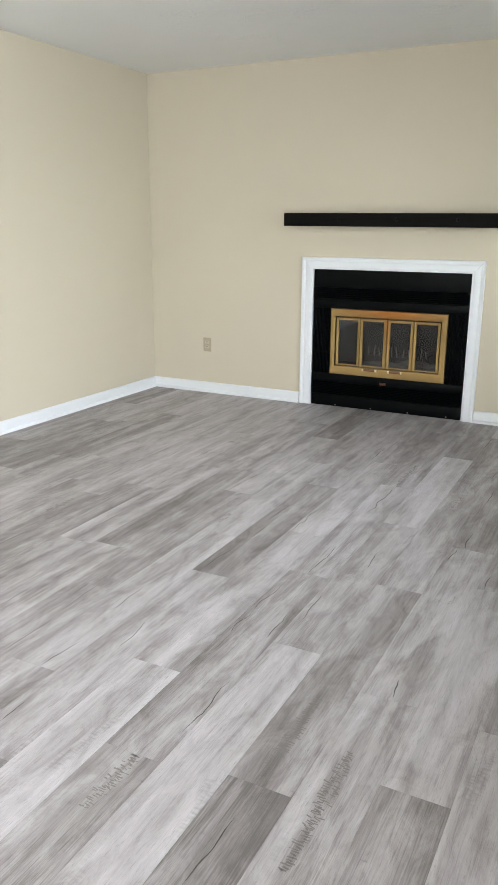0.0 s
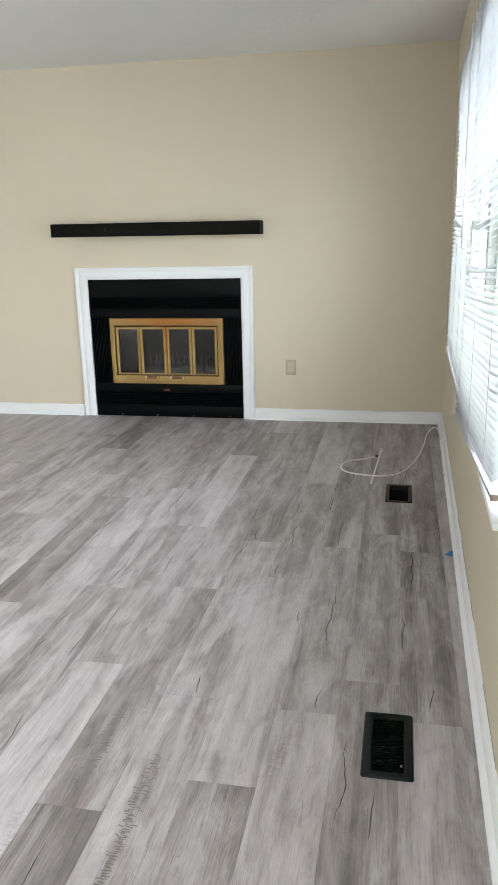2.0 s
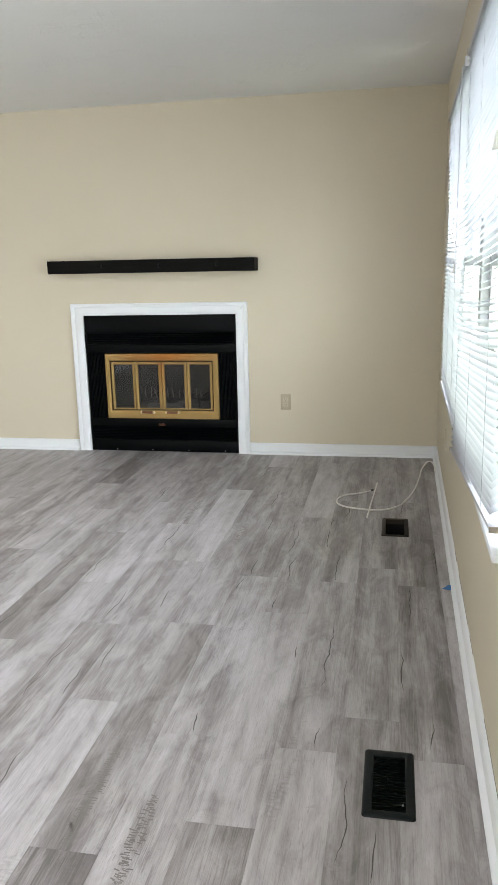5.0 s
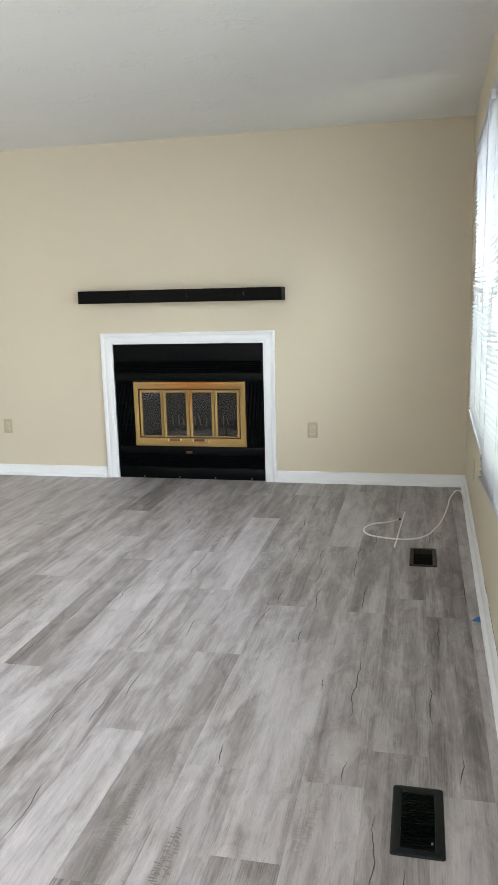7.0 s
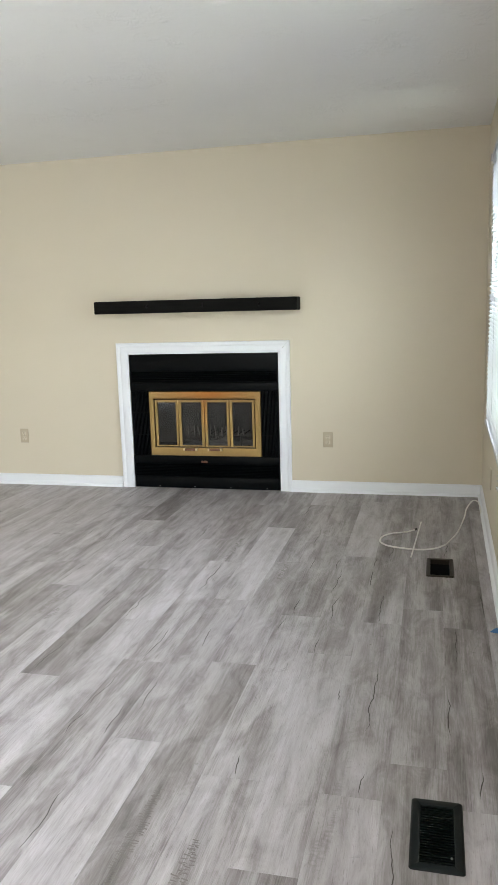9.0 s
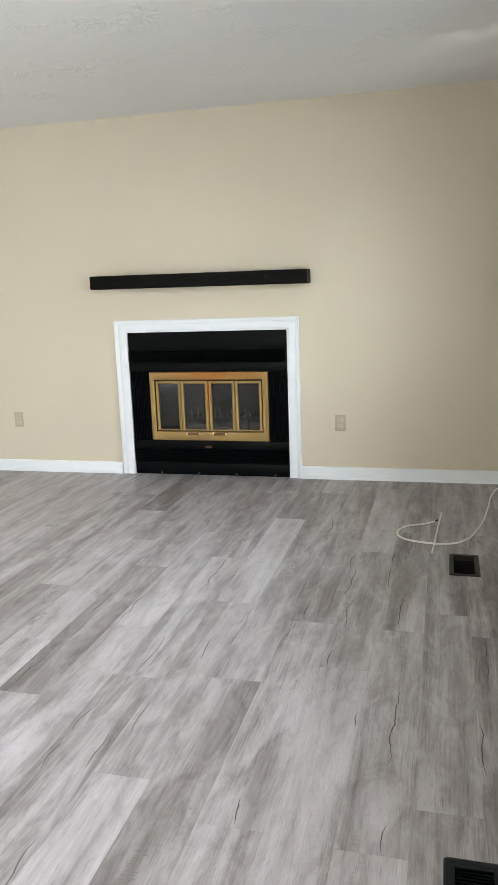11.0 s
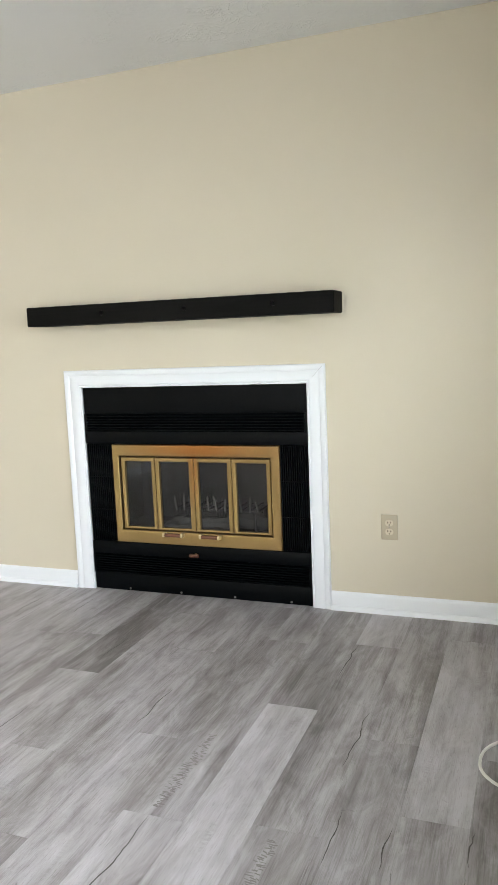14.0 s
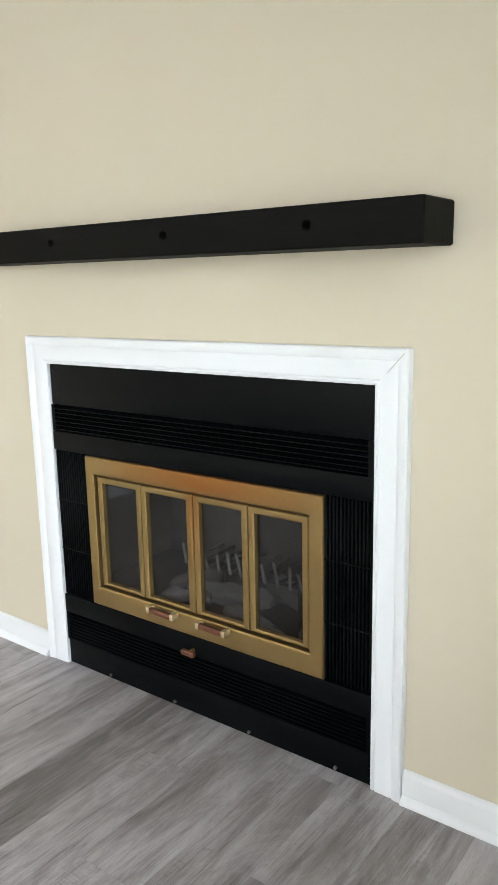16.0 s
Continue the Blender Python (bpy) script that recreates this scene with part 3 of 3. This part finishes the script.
# ---- outlets and plates ----
def outlet(at, turn, label):
    t = thing("wall_outlet", label, "outlet", "outlets on the chimney wall")
    t.matrix_world = Matrix.Translation(at) @ Matrix.Rotation(turn, 4, "Z")
    part("plate", boxed(-0.036, 0.036, -0.0055, 0.0, -0.056, 0.056, bevel=0.003), ALMOND, t)
    for z in (-0.0195, 0.0195):
        bm = fresh()
        pts = []
        for i in range(20):
            a = 2 * math.pi * i / 20
            pts.append((0.0172 * math.cos(a), max(-0.0125, min(0.0125, 0.0165 * math.sin(a)))))
        sweep(bm, pts, [lambda a, b: (a, -0.004, z + b), lambda a, b: (a, -0.0075, z + b)])
        face = part("socket", bm, IVORY, t)
        for x, h in ((-0.0062, 0.0042), (0.0062, 0.0034)):
            part("slot", boxed(x - 0.0022, x + 0.0022, -0.0079, -0.0072, z + 0.003 - h, z + 0.003 + h), SLOT, face)
        part("ground_hole", rod(fresh(), (0, -0.0072, z - 0.0078), (0, -0.0079, z - 0.0078), 0.0030, 10), SLOT, face)
    part("screw", rod(fresh(), (0, -0.005, 0), (0, -0.0068, 0), 0.0032, 10), STEEL, t)
    return t


outlet((-1.066, 0, 0.387), 0, "almond plastic duplex outlet low on beige wall")
outlet((-3.482, 0, 0.390), 0, "almond plastic duplex outlet low on beige wall")
for y, z in ((-3.95, 0.40), (-1.03, 0.36)):
    t = thing("blank_plate", "blank cover plate painted over in wall beige", "cover plate", "painted plates on the window wall")
    t.matrix_world = SLANT @ Matrix.Translation((0, y, z))
    part("plate", boxed(-0.006, 0.0, -0.036, 0.036, -0.057, 0.057, bevel=0.003), WALL, t)
    for zz in (-0.042, 0.042):
        part("screw", rod(fresh(), (-0.0055, 0, zz), (-0.0070, 0, zz), 0.003, 10), WALL, t)

# ---- window: casing, stool, apron, two double-hung sashes ----
win = thing("window_1", "wide white double window with stool and apron", "window", at=(0, -2.32, 0.68))
win["kind"] = "structure"
win.matrix_world = SLANT @ Matrix.Translation((0, -2.32, 0.68))


def wpart(name, bm, material, label="", parent=None):
    ob = part(name, bm, material, win if parent is None else parent, label)
    if parent is None:
        ob.matrix_parent_inverse = Matrix.Translation((0, 2.32, -0.68))
    return ob


CY0, CY1 = WY0 - 0.044, WY1 + 0.044
# near casing edge: the shade on it is put into its colour
wpart("casing_side", boxed(-0.022, 0.0, CY0 + 0.006, WY0 + 0.004, 0.6905, 2.0845, bevel=0.004), SHADE_TAUPE, "casing edge, its shade painted in taupe")
wpart("casing_side", boxed(-0.026, 0.0, WY1 - 0.004, CY1, 0.6905, 2.0845, bevel=0.004), TRIM)
wpart("casing_head", boxed(-0.0165, 0.0, WY0 + 0.0045, WY1 - 0.0045, WZ1 - 0.004, 2.0845, bevel=0.004), TRIM)
wpart("window_stool", boxed(-0.042, 0.055, CY0 - 0.006, CY1 + 0.012, 0.670, 0.690, bevel=0.006), TRIM)
wpart("apron", boxed(-0.018, 0.0, CY0 + 0.004, CY1 - 0.004, 0.612, 0.6695, bevel=0.004), WALL, "apron painted over in wall beige")
for za, zb, w in ((0.646, 0.664, 0.0028), (0.622, 0.640, 0.0018)):
    wpart("caulk_crack", boxed(-0.0045, -0.001, CY0 + 0.0035 - w, CY0 + 0.0038, za, zb), SLOT, "dark crack beside the apron")
bm = fresh()
box(bm, 0.0, T, WY0, WY0 + 0.018, 0.6905, WZ1)
box(bm, 0.0, T, WY1 - 0.018, WY1, 0.6905, WZ1)
box(bm, 0.0, T, WY0 + 0.018, WY1 - 0.018, WZ1 - 0.018, WZ1)
wpart("jamb", bm, TRIM)
WM = (WY0 + WY1) / 2
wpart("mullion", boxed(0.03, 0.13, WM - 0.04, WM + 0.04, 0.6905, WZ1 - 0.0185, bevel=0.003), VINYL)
for y0, y1 in ((WY0 + 0.0185, WM - 0.0405), (WM + 0.0405, WY1 - 0.0185)):
    for z0, z1, x in ((0.691, 1.355, 0.06), (1.32, WZ1 - 0.019, 0.095)):
        bm = fresh()
        f = 0.042
        box(bm, x, x + 0.032, y0, y0 + f, z0, z1, 0.002, 1)
        box(bm, x, x + 0.032, y1 - f, y1, z0, z1, 0.002, 1)
        box(bm, x, x + 0.032, y0 + f, y1 - f, z0, z0 + f, 0.002, 1)
        box(bm, x, x + 0.032, y0 + f, y1 - f, z1 - f, z1, 0.002, 1)
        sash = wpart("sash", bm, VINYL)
        pane = wpart("pane", boxed(x + 0.014, x + 0.018, y0 + f - 0.004, y1 - f + 0.004, z0 + f - 0.004, z1 - f + 0.004), PANE, "", sash)
        pane.visible_shadow = False
        for i in (1, 2):
            ym = y0 + (y1 - y0) * i / 3
            wpart("muntin", boxed(x + 0.009, x + 0.013, ym - 0.008, ym + 0.008, z0 + f, z1 - f), VINYL, "", sash)
        zm = (z0 + z1) / 2
        wpart("muntin", boxed(x + 0.004, x + 0.0085, y0 + f, y1 - f, zm - 0.008, zm + 0.008), VINYL, "", sash)


# ---- mini blinds ----
def blind(label, y0, y1, top, b0, b1, slats, seed):
    """y0 nearer end, y1 farther end; b0, b1: (x, z) of the bottom rail at those ends."""
    rng = random.Random(seed)
    xt = -0.030
    t = thing("window_blind", label, "blind", "mini blinds on the window")
    t.matrix_world = SLANT @ Matrix.Translation((xt, (y0 + y1) / 2, top))
    inv = Matrix.Translation((-xt, -(y0 + y1) / 2, -top))

    def bpart(name, bm, mat, lab="", parent=None):
        ob = part(name, bm, mat, t if parent is None else parent, lab)
        if parent is None:
            ob.matrix_parent_inverse = inv
        return ob

    def line(v, u):
        """Point on the blind: v 0 at the top to 1 at the bottom; u 0 nearer end to 1 farther end."""
        bx = b0[0] + (b1[0] - b0[0]) * u
        bz = b0[1] + (b1[1] - b0[1]) * u
        return Vector((xt + (bx - xt) * v, y0 + (y1 - y0) * u, top - 0.02 + (bz - top + 0.02) * v))

    bpart("headrail", boxed(xt - 0.014, xt + 0.013, y0, y1, top - 0.025, top, bevel=0.002), BLIND)
    for y in (y0 - 0.004, y1 + 0.001):
        bpart("bracket", boxed(xt - 0.016, xt + 0.013, y, y + 0.003, top - 0.030, top + 0.006, bevel=0.001, seg=1), BLIND)
    drop = {}
    for i in range(slats):
        v = (i + 1.0) / (slats + 1.5)
        bm = fresh()
        # turned half open, the room edge down
        tilt = radians(22 + rng.uniform(-4, 4))
        sag = rng.uniform(0.001, 0.005) + (0.010 if rng.random() < 0.06 else 0)
        droop = rng.uniform(0.0, 0.004) * (1 + 2 * v)
        nu, nw = 10, 4
        rows = []
        for a in range(nu + 1):
            u = 0.006 + 0.988 * a / nu
            p = line(v, u)
            wave = -sag * (math.sin(math.pi * u) + 0.35 * math.sin(math.pi * (u * 3 % 1))) + droop * max(0, (0.14 - u) / 0.14)
            row = []
            for b in range(nw + 1):
                w = (b / nw - 0.5)
                lx, lz = 0.025 * w, 0.0028 * (1 - 4 * w * w)
                c, s_ = math.cos(tilt), math.sin(tilt)
                row.append(bm.verts.new((p.x + lx * c - lz * s_, p.y, p.z + wave + lx * s_ + lz * c)))
            rows.append(row)
        for r0, r1 in zip(rows, rows[1:]):
            for b in range(nw):
                bm.faces.new((r0[b], r0[b + 1], r1[b + 1], r1[b]))
        low = bmesh.ops.solidify(bm, geom=bm.faces[:], thickness=0.0004)
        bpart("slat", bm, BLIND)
    a, b = line(1.0, 0.0), line(1.0, 1.0)
    bm = fresh()
    sweep(bm, [(-0.013, -0.006), (-0.010, -0.009), (0.010, -0.009), (0.013, -0.006), (0.013, 0.004), (-0.013, 0.004)], [lambda p, q: (a.x + p, a.y, a.z + q), lambda p, q: (b.x + p, b.y, b.z + q)])
    rail = bpart("bottom_rail", bm, BLIND)
    for e, sgn in ((a, -1), (b, 1)):
        # caps darkened in colour for the shade at the rail ends
        bpart("end_cap", boxed(e.x - 0.014, e.x + 0.014, min(e.y, e.y + sgn * 0.004), max(e.y, e.y + sgn * 0.004), e.z - 0.0105, e.z + 0.0055, bevel=0.002, seg=1), SHADE_TAUPE, "plastic end cap, its shade painted in taupe", rail)
    for u in (0.14, 0.5, 0.86):
        for dx in (-0.0135, 0.0135):
            p, q = line(0.0, u), line(1.0, u)
            bpart("ladder_cord", rod(fresh(), (p.x + dx, p.y, p.z), (q.x + dx, q.y, q.z - 0.008), 0.0005, 6), BLIND)
    return t, bpart


far_blind, far_part = blind("white vinyl mini blind with half-closed slats on window", -2.200, -1.100, 2.062, (-0.030, 0.668), (-0.030, 0.702), 62, 3)
near_blind, near_part = blind("white vinyl mini blind with kinked slats on window", -3.612, -2.312, 2.062, (-0.030, 0.730), (-0.043, 0.612), 64, 8)


def cords(bpart, y, z0, z1, x=-0.050):
    for dy in (-0.004, 0.004):
        bpart("pull_cord", rod(fresh(), (x, y + dy, z0), (x, y + dy * 0.2, z1), 0.0011, 6), CORD)
    bm = fresh()
    rod(bm, (x, y, z1 + 0.006), (x, y, z1 - 0.032), 0.0045, 12, 0.0105)
    bpart("tassel", bm, CORD, "white plastic cord tassel")


cords(near_part, -3.47, 2.05, 1.60)
cords(far_part, -2.12, 2.05, 1.32)
far_part("tilt_wand", rod(fresh(), (-0.050, -2.165, 2.04), (-0.052, -2.165, 1.25), 0.0032, 8), BLIND, "clear plastic tilt wand")

# ---- floor registers ----
def register(label, x0, x1, y0, y1, material, slats, hole):
    t = thing("floor_register", label, "floor vent", "floor registers", ((x0 + x1) / 2, (y0 + y1) / 2, 0))
    inv = Matrix.Translation((-(x0 + x1) / 2, -(y0 + y1) / 2, 0))
    a0, a1, c0, c1 = hole[0] + 0.003, hole[1] - 0.003, hole[2] + 0.003, hole[3] - 0.003

    def rpart(name, bm, mat, lab=""):
        ob = part(name, bm, mat, t, lab)
        ob.matrix_parent_inverse = inv
        return ob

    bm = fresh()
    r = 0.009

    def corners(x0, x1, y0, y1, z, r):
        pts = []
        for cx, cy, a0_ in ((x1 - r, y1 - r, 0), (x0 + r, y1 - r, 90), (x0 + r, y0 + r, 180), (x1 - r, y0 + r, 270)):
            for k in range(4):
                a = radians(a0_ + 30 * k)
                pts.append((cx + r * math.cos(a), cy + r * math.sin(a), z))
        return pts

    loops = [corners(x0, x1, y0, y1, 0.0005, r), corners(x0 + 0.001, x1 - 0.001, y0 + 0.001, y1 - 0.001, 0.003, r), corners(x0 + 0.006, x1 - 0.006, y0 + 0.006, y1 - 0.006, 0.006, r * 0.7), corners(a0 - 0.002, a1 + 0.002, c0 - 0.002, c1 + 0.002, 0.005, 0.003), corners(a0, a1, c0, c1, 0.003, 0.002), corners(a0, a1, c0, c1, -0.02, 0.002)]
    vs = [[bm.verts.new(p) for p in l] for l in loops]
    for p, q in zip(vs, vs[1:]):
        for i in range(16):
            bm.faces.new((p[i], p[(i + 1) % 16], q[(i + 1) % 16], q[i]))
    rpart("frame", bm, material)
    bm = fresh()
    for a in ((a0 - 0.003, a0 - 0.001, c0, c1, -0.30, -0.021), (a1 + 0.001, a1 + 0.003, c0, c1, -0.30, -0.021), (a0 - 0.003, a1 + 0.003, c0 - 0.003, c0 - 0.001, -0.30, -0.021), (a0 - 0.003, a1 + 0.003, c1 + 0.001, c1 + 0.003, -0.30, -0.021), (a0 - 0.003, a1 + 0.003, c0 - 0.003, c1 + 0.003, -0.305, -0.301)):
        box(bm, *a)
    rpart("duct_boot", bm, DUCT)
    for i in range(slats):
        y = c0 + (c1 - c0) * (i + 0.5) / slats
        bm = fresh()
        sweep(bm, [(-0.0022, 0.0042), (0.0022, 0.0042), (0.0055, -0.012), (0.0035, -0.012)], [lambda p, q: (a0, y + p, q), lambda p, q: (a1, y + p, q)])
        rpart("slat", bm, BLACK)
    if slats:
        rpart("lever", boxed(a1 - 0.010, a1 - 0.005, c0 + 0.020, c0 + 0.025, 0.003, 0.008, bevel=0.001, seg=1), STEEL, "small metal damper lever")
    return t


register("dark grey metal floor register with slats", -0.370, -0.237, -3.696, -3.425, REG_DARK, 22, REG_NEAR)
register("dark brown open floor register without its grille", -0.355, -0.219, -1.668, -1.390, REG_BROWN, 0, REG_FAR)

# ---- loose things on the floor ----
coax = thing("coax_cable", "white coaxial cable lying in a loop on floor", "cable", at=(-0.4, -1.0, 0.0))
CAB = [(-0.030, -0.47, 0.0), (-0.036, -0.45, 0.045), (-0.065, -0.40, 0.072), (-0.105, -0.44, 0.05), (-0.135, -0.58, 0.012), (-0.184, -0.89, 0.004), (-0.225, -1.05, 0.004), (-0.273, -1.175, 0.004), (-0.358, -1.248, 0.004), (-0.497, -1.240, 0.004), (-0.590, -1.189, 0.004), (-0.618, -1.10, 0.004), (-0.580, -0.995, 0.004), (-0.478, -0.932, 0.004), (-0.430, -0.885, 0.005)]
ob = tube("jacket", CAB, 0.0045, CABLE, coax)
ob.matrix_parent_inverse = Matrix.Translation((0.4, 1.0, 0))
ob = part("connector", rod(fresh(), (-0.432, -0.887, 0.0055), (-0.418, -0.868, 0.0060), 0.0052, 10), SLOT, coax, "dark metal connector")
ob.matrix_parent_inverse = Matrix.Translation((0.4, 1.0, 0))
tagged(part("blind_wand", rod(fresh(), (-0.396, -0.712, 0.0045), (-0.436, -1.400, 0.0060), 0.0042, 8), CABLE), "thin white plastic blind wand lying on floor", "wand")
bm = fresh()
quads(bm, [(-0.094, -2.285, 0.001), (-0.056, -2.296, 0.001), (-0.055, -2.245, 0.004), (-0.068, -2.248, 0.003), (-0.094, -2.285, 0.0018), (-0.056, -2.296, 0.0018), (-0.055, -2.245, 0.0048), (-0.068, -2.248, 0.0038)], BOX)
tagged(part("tape_scrap", bm, TAPE), "torn scrap of blue masking tape on floor", "tape")

# ---- vinyl planks ----
PW, PL, PX = 0.173, 1.181, -0.275
# end joints: for each row of planks, one joint's place along y
JOINT = {-2: -2.75, -1: -3.452, 0: -3.275, 1: -3.452, 2: -2.597, 3: -3.432, 4: -3.918, 5: -3.298, 6: -2.780, 7: -3.592, 8: -2.955, 9: -3.765, 10: -3.246, 11: -2.910, 13: -2.215, 15: -2.290, 16: -1.890, 18: -2.315}
# how pale each board is, row by row, from the board that ends at that joint towards the chimney wall
TONE = {-1: (0.64, 0.26, 0.28, 0.50), 0: (0.30, 0.46, 0.40, 0.45), 1: (0.70, 0.55, 0.50, 0.45), 2: (0.80, 0.42, 0.74, 0.50), 3: (0.50, 0.64, 0.30, 0.50), 4: (0.08, 0.38, 0.50, 0.40), 5: (0.73, 0.54, 0.84, 0.28),
        6: (0.42, 0.64, 0.38, 0.45), 7: (0.76, 0.60, 0.64, 0.32), 8: (0.60, 0.26, 0.56, 0.50), 9: (0.50, 0.60, 0.68, 0.50), 10: (0.45, 0.36, 0.62, 0.16)}
rng = random.Random(21)
holes = (REG_FAR, REG_NEAR)
BOARDS = []
for row in range(-2, 23):
    xa, xb = PX - PW * (row + 1), PX - PW * row
    xa, xb = max(xa, XL), min(xb, XR)
    if xb - xa < 0.004:
        continue
    j = JOINT.get(row, -3.0 - rng.random() * PL)
    first = j - PL * 5
    for k in range(12):
        ya, yb = first + PL * k, first + PL * (k + 1)
        ya, yb = max(ya, YB), min(yb, 0.03 if FX0 < xa and xb < FX1 else YF)
        tone = rng.uniform(0.25, 0.8)
        if yb - ya < 0.01:
            continue
        g = 0.00012
        x0, x1, y0, y1 = xa + g, xb - g, ya + g, yb - g
        xs = sorted({x0, x1, *[h for q in holes for h in q[:2] if x0 < h < x1]})
        ys = sorted({y0, y1, *[h for q in holes for h in q[2:] if y0 < h < y1]})
        cut = [q for q in holes if q[0] < x1 and q[1] > x0 and q[2] < y1 and q[3] > y0]
        if cut:
            bm = holed(xs, ys, cut, lambda u, v, w: (u - xa, v - ya, -w), 0.0055)
        else:
            c = 0.0004
            bm = fresh()
            p = [(0, 0, -0.0055), (x1 - x0, 0, -0.0055), (x1 - x0, y1 - y0, -0.0055), (0, y1 - y0, -0.0055)]
            p += [(a, b, -0.0006) for a, b, _ in p[:4]]
            p += [(c, c, 0), (x1 - x0 - c, c, 0), (x1 - x0 - c, y1 - y0 - c, 0), (c, y1 - y0 - c, 0)]
            quads(bm, p, [(3, 2, 1, 0), (8, 9, 10, 11), *[(i, (i + 1) % 4, 4 + (i + 1) % 4, 4 + i) for i in range(4)], *[(4 + i, 4 + (i + 1) % 4, 8 + (i + 1) % 4, 8 + i) for i in range(4)]])
        ob = part("plank", bm, PLANK, FLOOR, smooth=False)
        ob.location = (xa, ya, 0) if cut else (x0, y0, 0)
        tone = TONE[row][k - 4] if row in TONE and 4 <= k < 8 else tone
        ob.color = (tone, 1.0 if row > 9 or yb < -4.2 else 0.0, 0, 1)
        BOARDS.append((xa, xb, ya, yb, ob))


def board_at(x, y):
    return next(b for b in BOARDS if b[0] <= x <= b[1] and b[2] <= y <= b[3])


def split_mark(x, y, length, seed):
    """A dark split along the grain, from y onwards, thin at both ends and wavering."""
    rng = random.Random(seed)
    xa, xb, ya, yb, board = board_at(x, y + length / 2)
    y0, y1 = max(y, ya + 0.004), min(y + length, yb - 0.004)
    lean, n = rng.uniform(-0.012, 0.014), max(6, int(length / 0.018))
    bm, last = fresh(), None
    for i in range(n + 1):
        u = i / n
        px = x + lean * (u - 0.5) + 0.016 * noise.noise((seed * 3.1, u * length * 9, 0.0)) + 0.004 * noise.noise((seed * 1.7, u * length * 50, 4.0))
        px = min(max(px, xa + 0.004), xb - 0.004)
        w = 0.0002 + 0.0019 * math.sin(math.pi * u) ** 0.7 * (0.55 + 0.9 * abs(noise.noise((seed, u * length * 22, 9.0))))
        pair = [bm.verts.new((px - w - board.location.x, y0 + (y1 - y0) * u - board.location.y, 0.0003)), bm.verts.new((px + w - board.location.x, y0 + (y1 - y0) * u - board.location.y, 0.0003))]
        if last:
            bm.faces.new((last[0], last[1], pair[1], pair[0]))
        last = pair
    part("split", bm, SPLIT, board, smooth=False)


def saw_mark(x, y, length, seed):
    """A run of short strokes across the grain, as a saw leaves them."""
    rng = random.Random(seed)
    xa, xb, ya, yb, board = board_at(x, y + length / 2)
    bm, at = fresh(), y
    while at < y + length:
        u = (at - y) / length
        reach = 0.022 * math.sin(math.pi * min(0.95, max(0.08, u))) ** 0.5
        for _ in range(2):
            c = x + reach * rng.uniform(-0.8, 0.8)
            a, b = c - rng.uniform(0.003, 0.011), c + rng.uniform(0.003, 0.011)
            h, dy = rng.uniform(0.0014, 0.0034), rng.uniform(-0.002, 0.002)
            a, b, q = max(a, xa + 0.003), min(b, xb - 0.003), min(max(at, ya + 0.008), yb - 0.008)
            loc = board.location
            quads(bm, [(px - loc.x, py - loc.y, 0.0002) for px, py in ((a, q - dy - h * 0.4), (b, q + dy - h), (b, q + dy + h * 0.4), (a, q - dy + h))], [(0, 1, 2, 3)])
        at += rng.uniform(0.004, 0.010)
    part("saw_mark", bm, SAWN, board, smooth=False)


# splits near the window wall and out in the room: x, y where it begins, length
SPLITS = [(-0.545, -2.26, 0.31), (-0.517, -3.12, 0.45), (-0.262, -3.10, 0.25), (-0.234, -2.61, 0.33), (-0.503, -3.44, 0.10), (-0.413, -3.86, 0.30), (-0.880, -3.42, 0.10), (-0.615, -1.86, 0.26), (-0.612, -1.56, 0.13),
          (-0.776, -1.99, 0.36), (-0.749, -2.28, 0.28), (-0.806, -1.63, 0.16), (-0.936, -1.65, 0.21), (-0.922, -2.24, 0.19), (-0.942, -2.40, 0.13), (-0.764, -2.59, 0.12), (-0.544, -1.47, 0.40), (-0.108, -2.14, 0.30), (-0.253, -1.36, 0.40),
          (-0.979, -1.24, 0.34), (-0.630, -2.94, 0.08), (-0.18, -3.40, 0.13), (-0.335, -3.90, 0.16)]
SPLITS_WEST = [(-1.411, -2.02, 0.46), (-1.645, -2.56, 0.45), (-1.785, -2.33, 0.21), (-1.403, -2.77, 0.30), (-1.222, -2.62, 0.17), (-1.463, -3.13, 0.21), (-1.463, -3.31, 0.14), (-1.290, -3.12, 0.20), (-1.340, -3.29, 0.18), (-1.328, -3.83, 0.26),
               (-2.136, -1.85, 0.09), (-1.673, -1.18, 0.25), (-1.135, -0.67, 0.44), (-1.794, -2.94, 0.29), (-1.880, -3.77, 0.18), (-1.742, -3.56, 0.17), (-1.799, -4.03, 0.11), (-1.915, -3.37, 0.19), (-1.06, -4.25, 0.22)]
for n, (x, y, length) in enumerate(SPLITS + SPLITS_WEST):
    split_mark(x, y, length, n + 1)
for n, (x, y, length) in enumerate([(-1.060, -3.90, 0.38), (-0.897, -4.12, 0.42), (-1.408, -1.56, 0.38), (-1.070, -1.81, 0.21), (-2.060, -2.41, 0.28), (-1.385, -4.17, 0.22), (-2.780, -2.74, 0.20), (-1.990, -2.47, 0.12)]):
    saw_mark(x, y, length, n + 50)
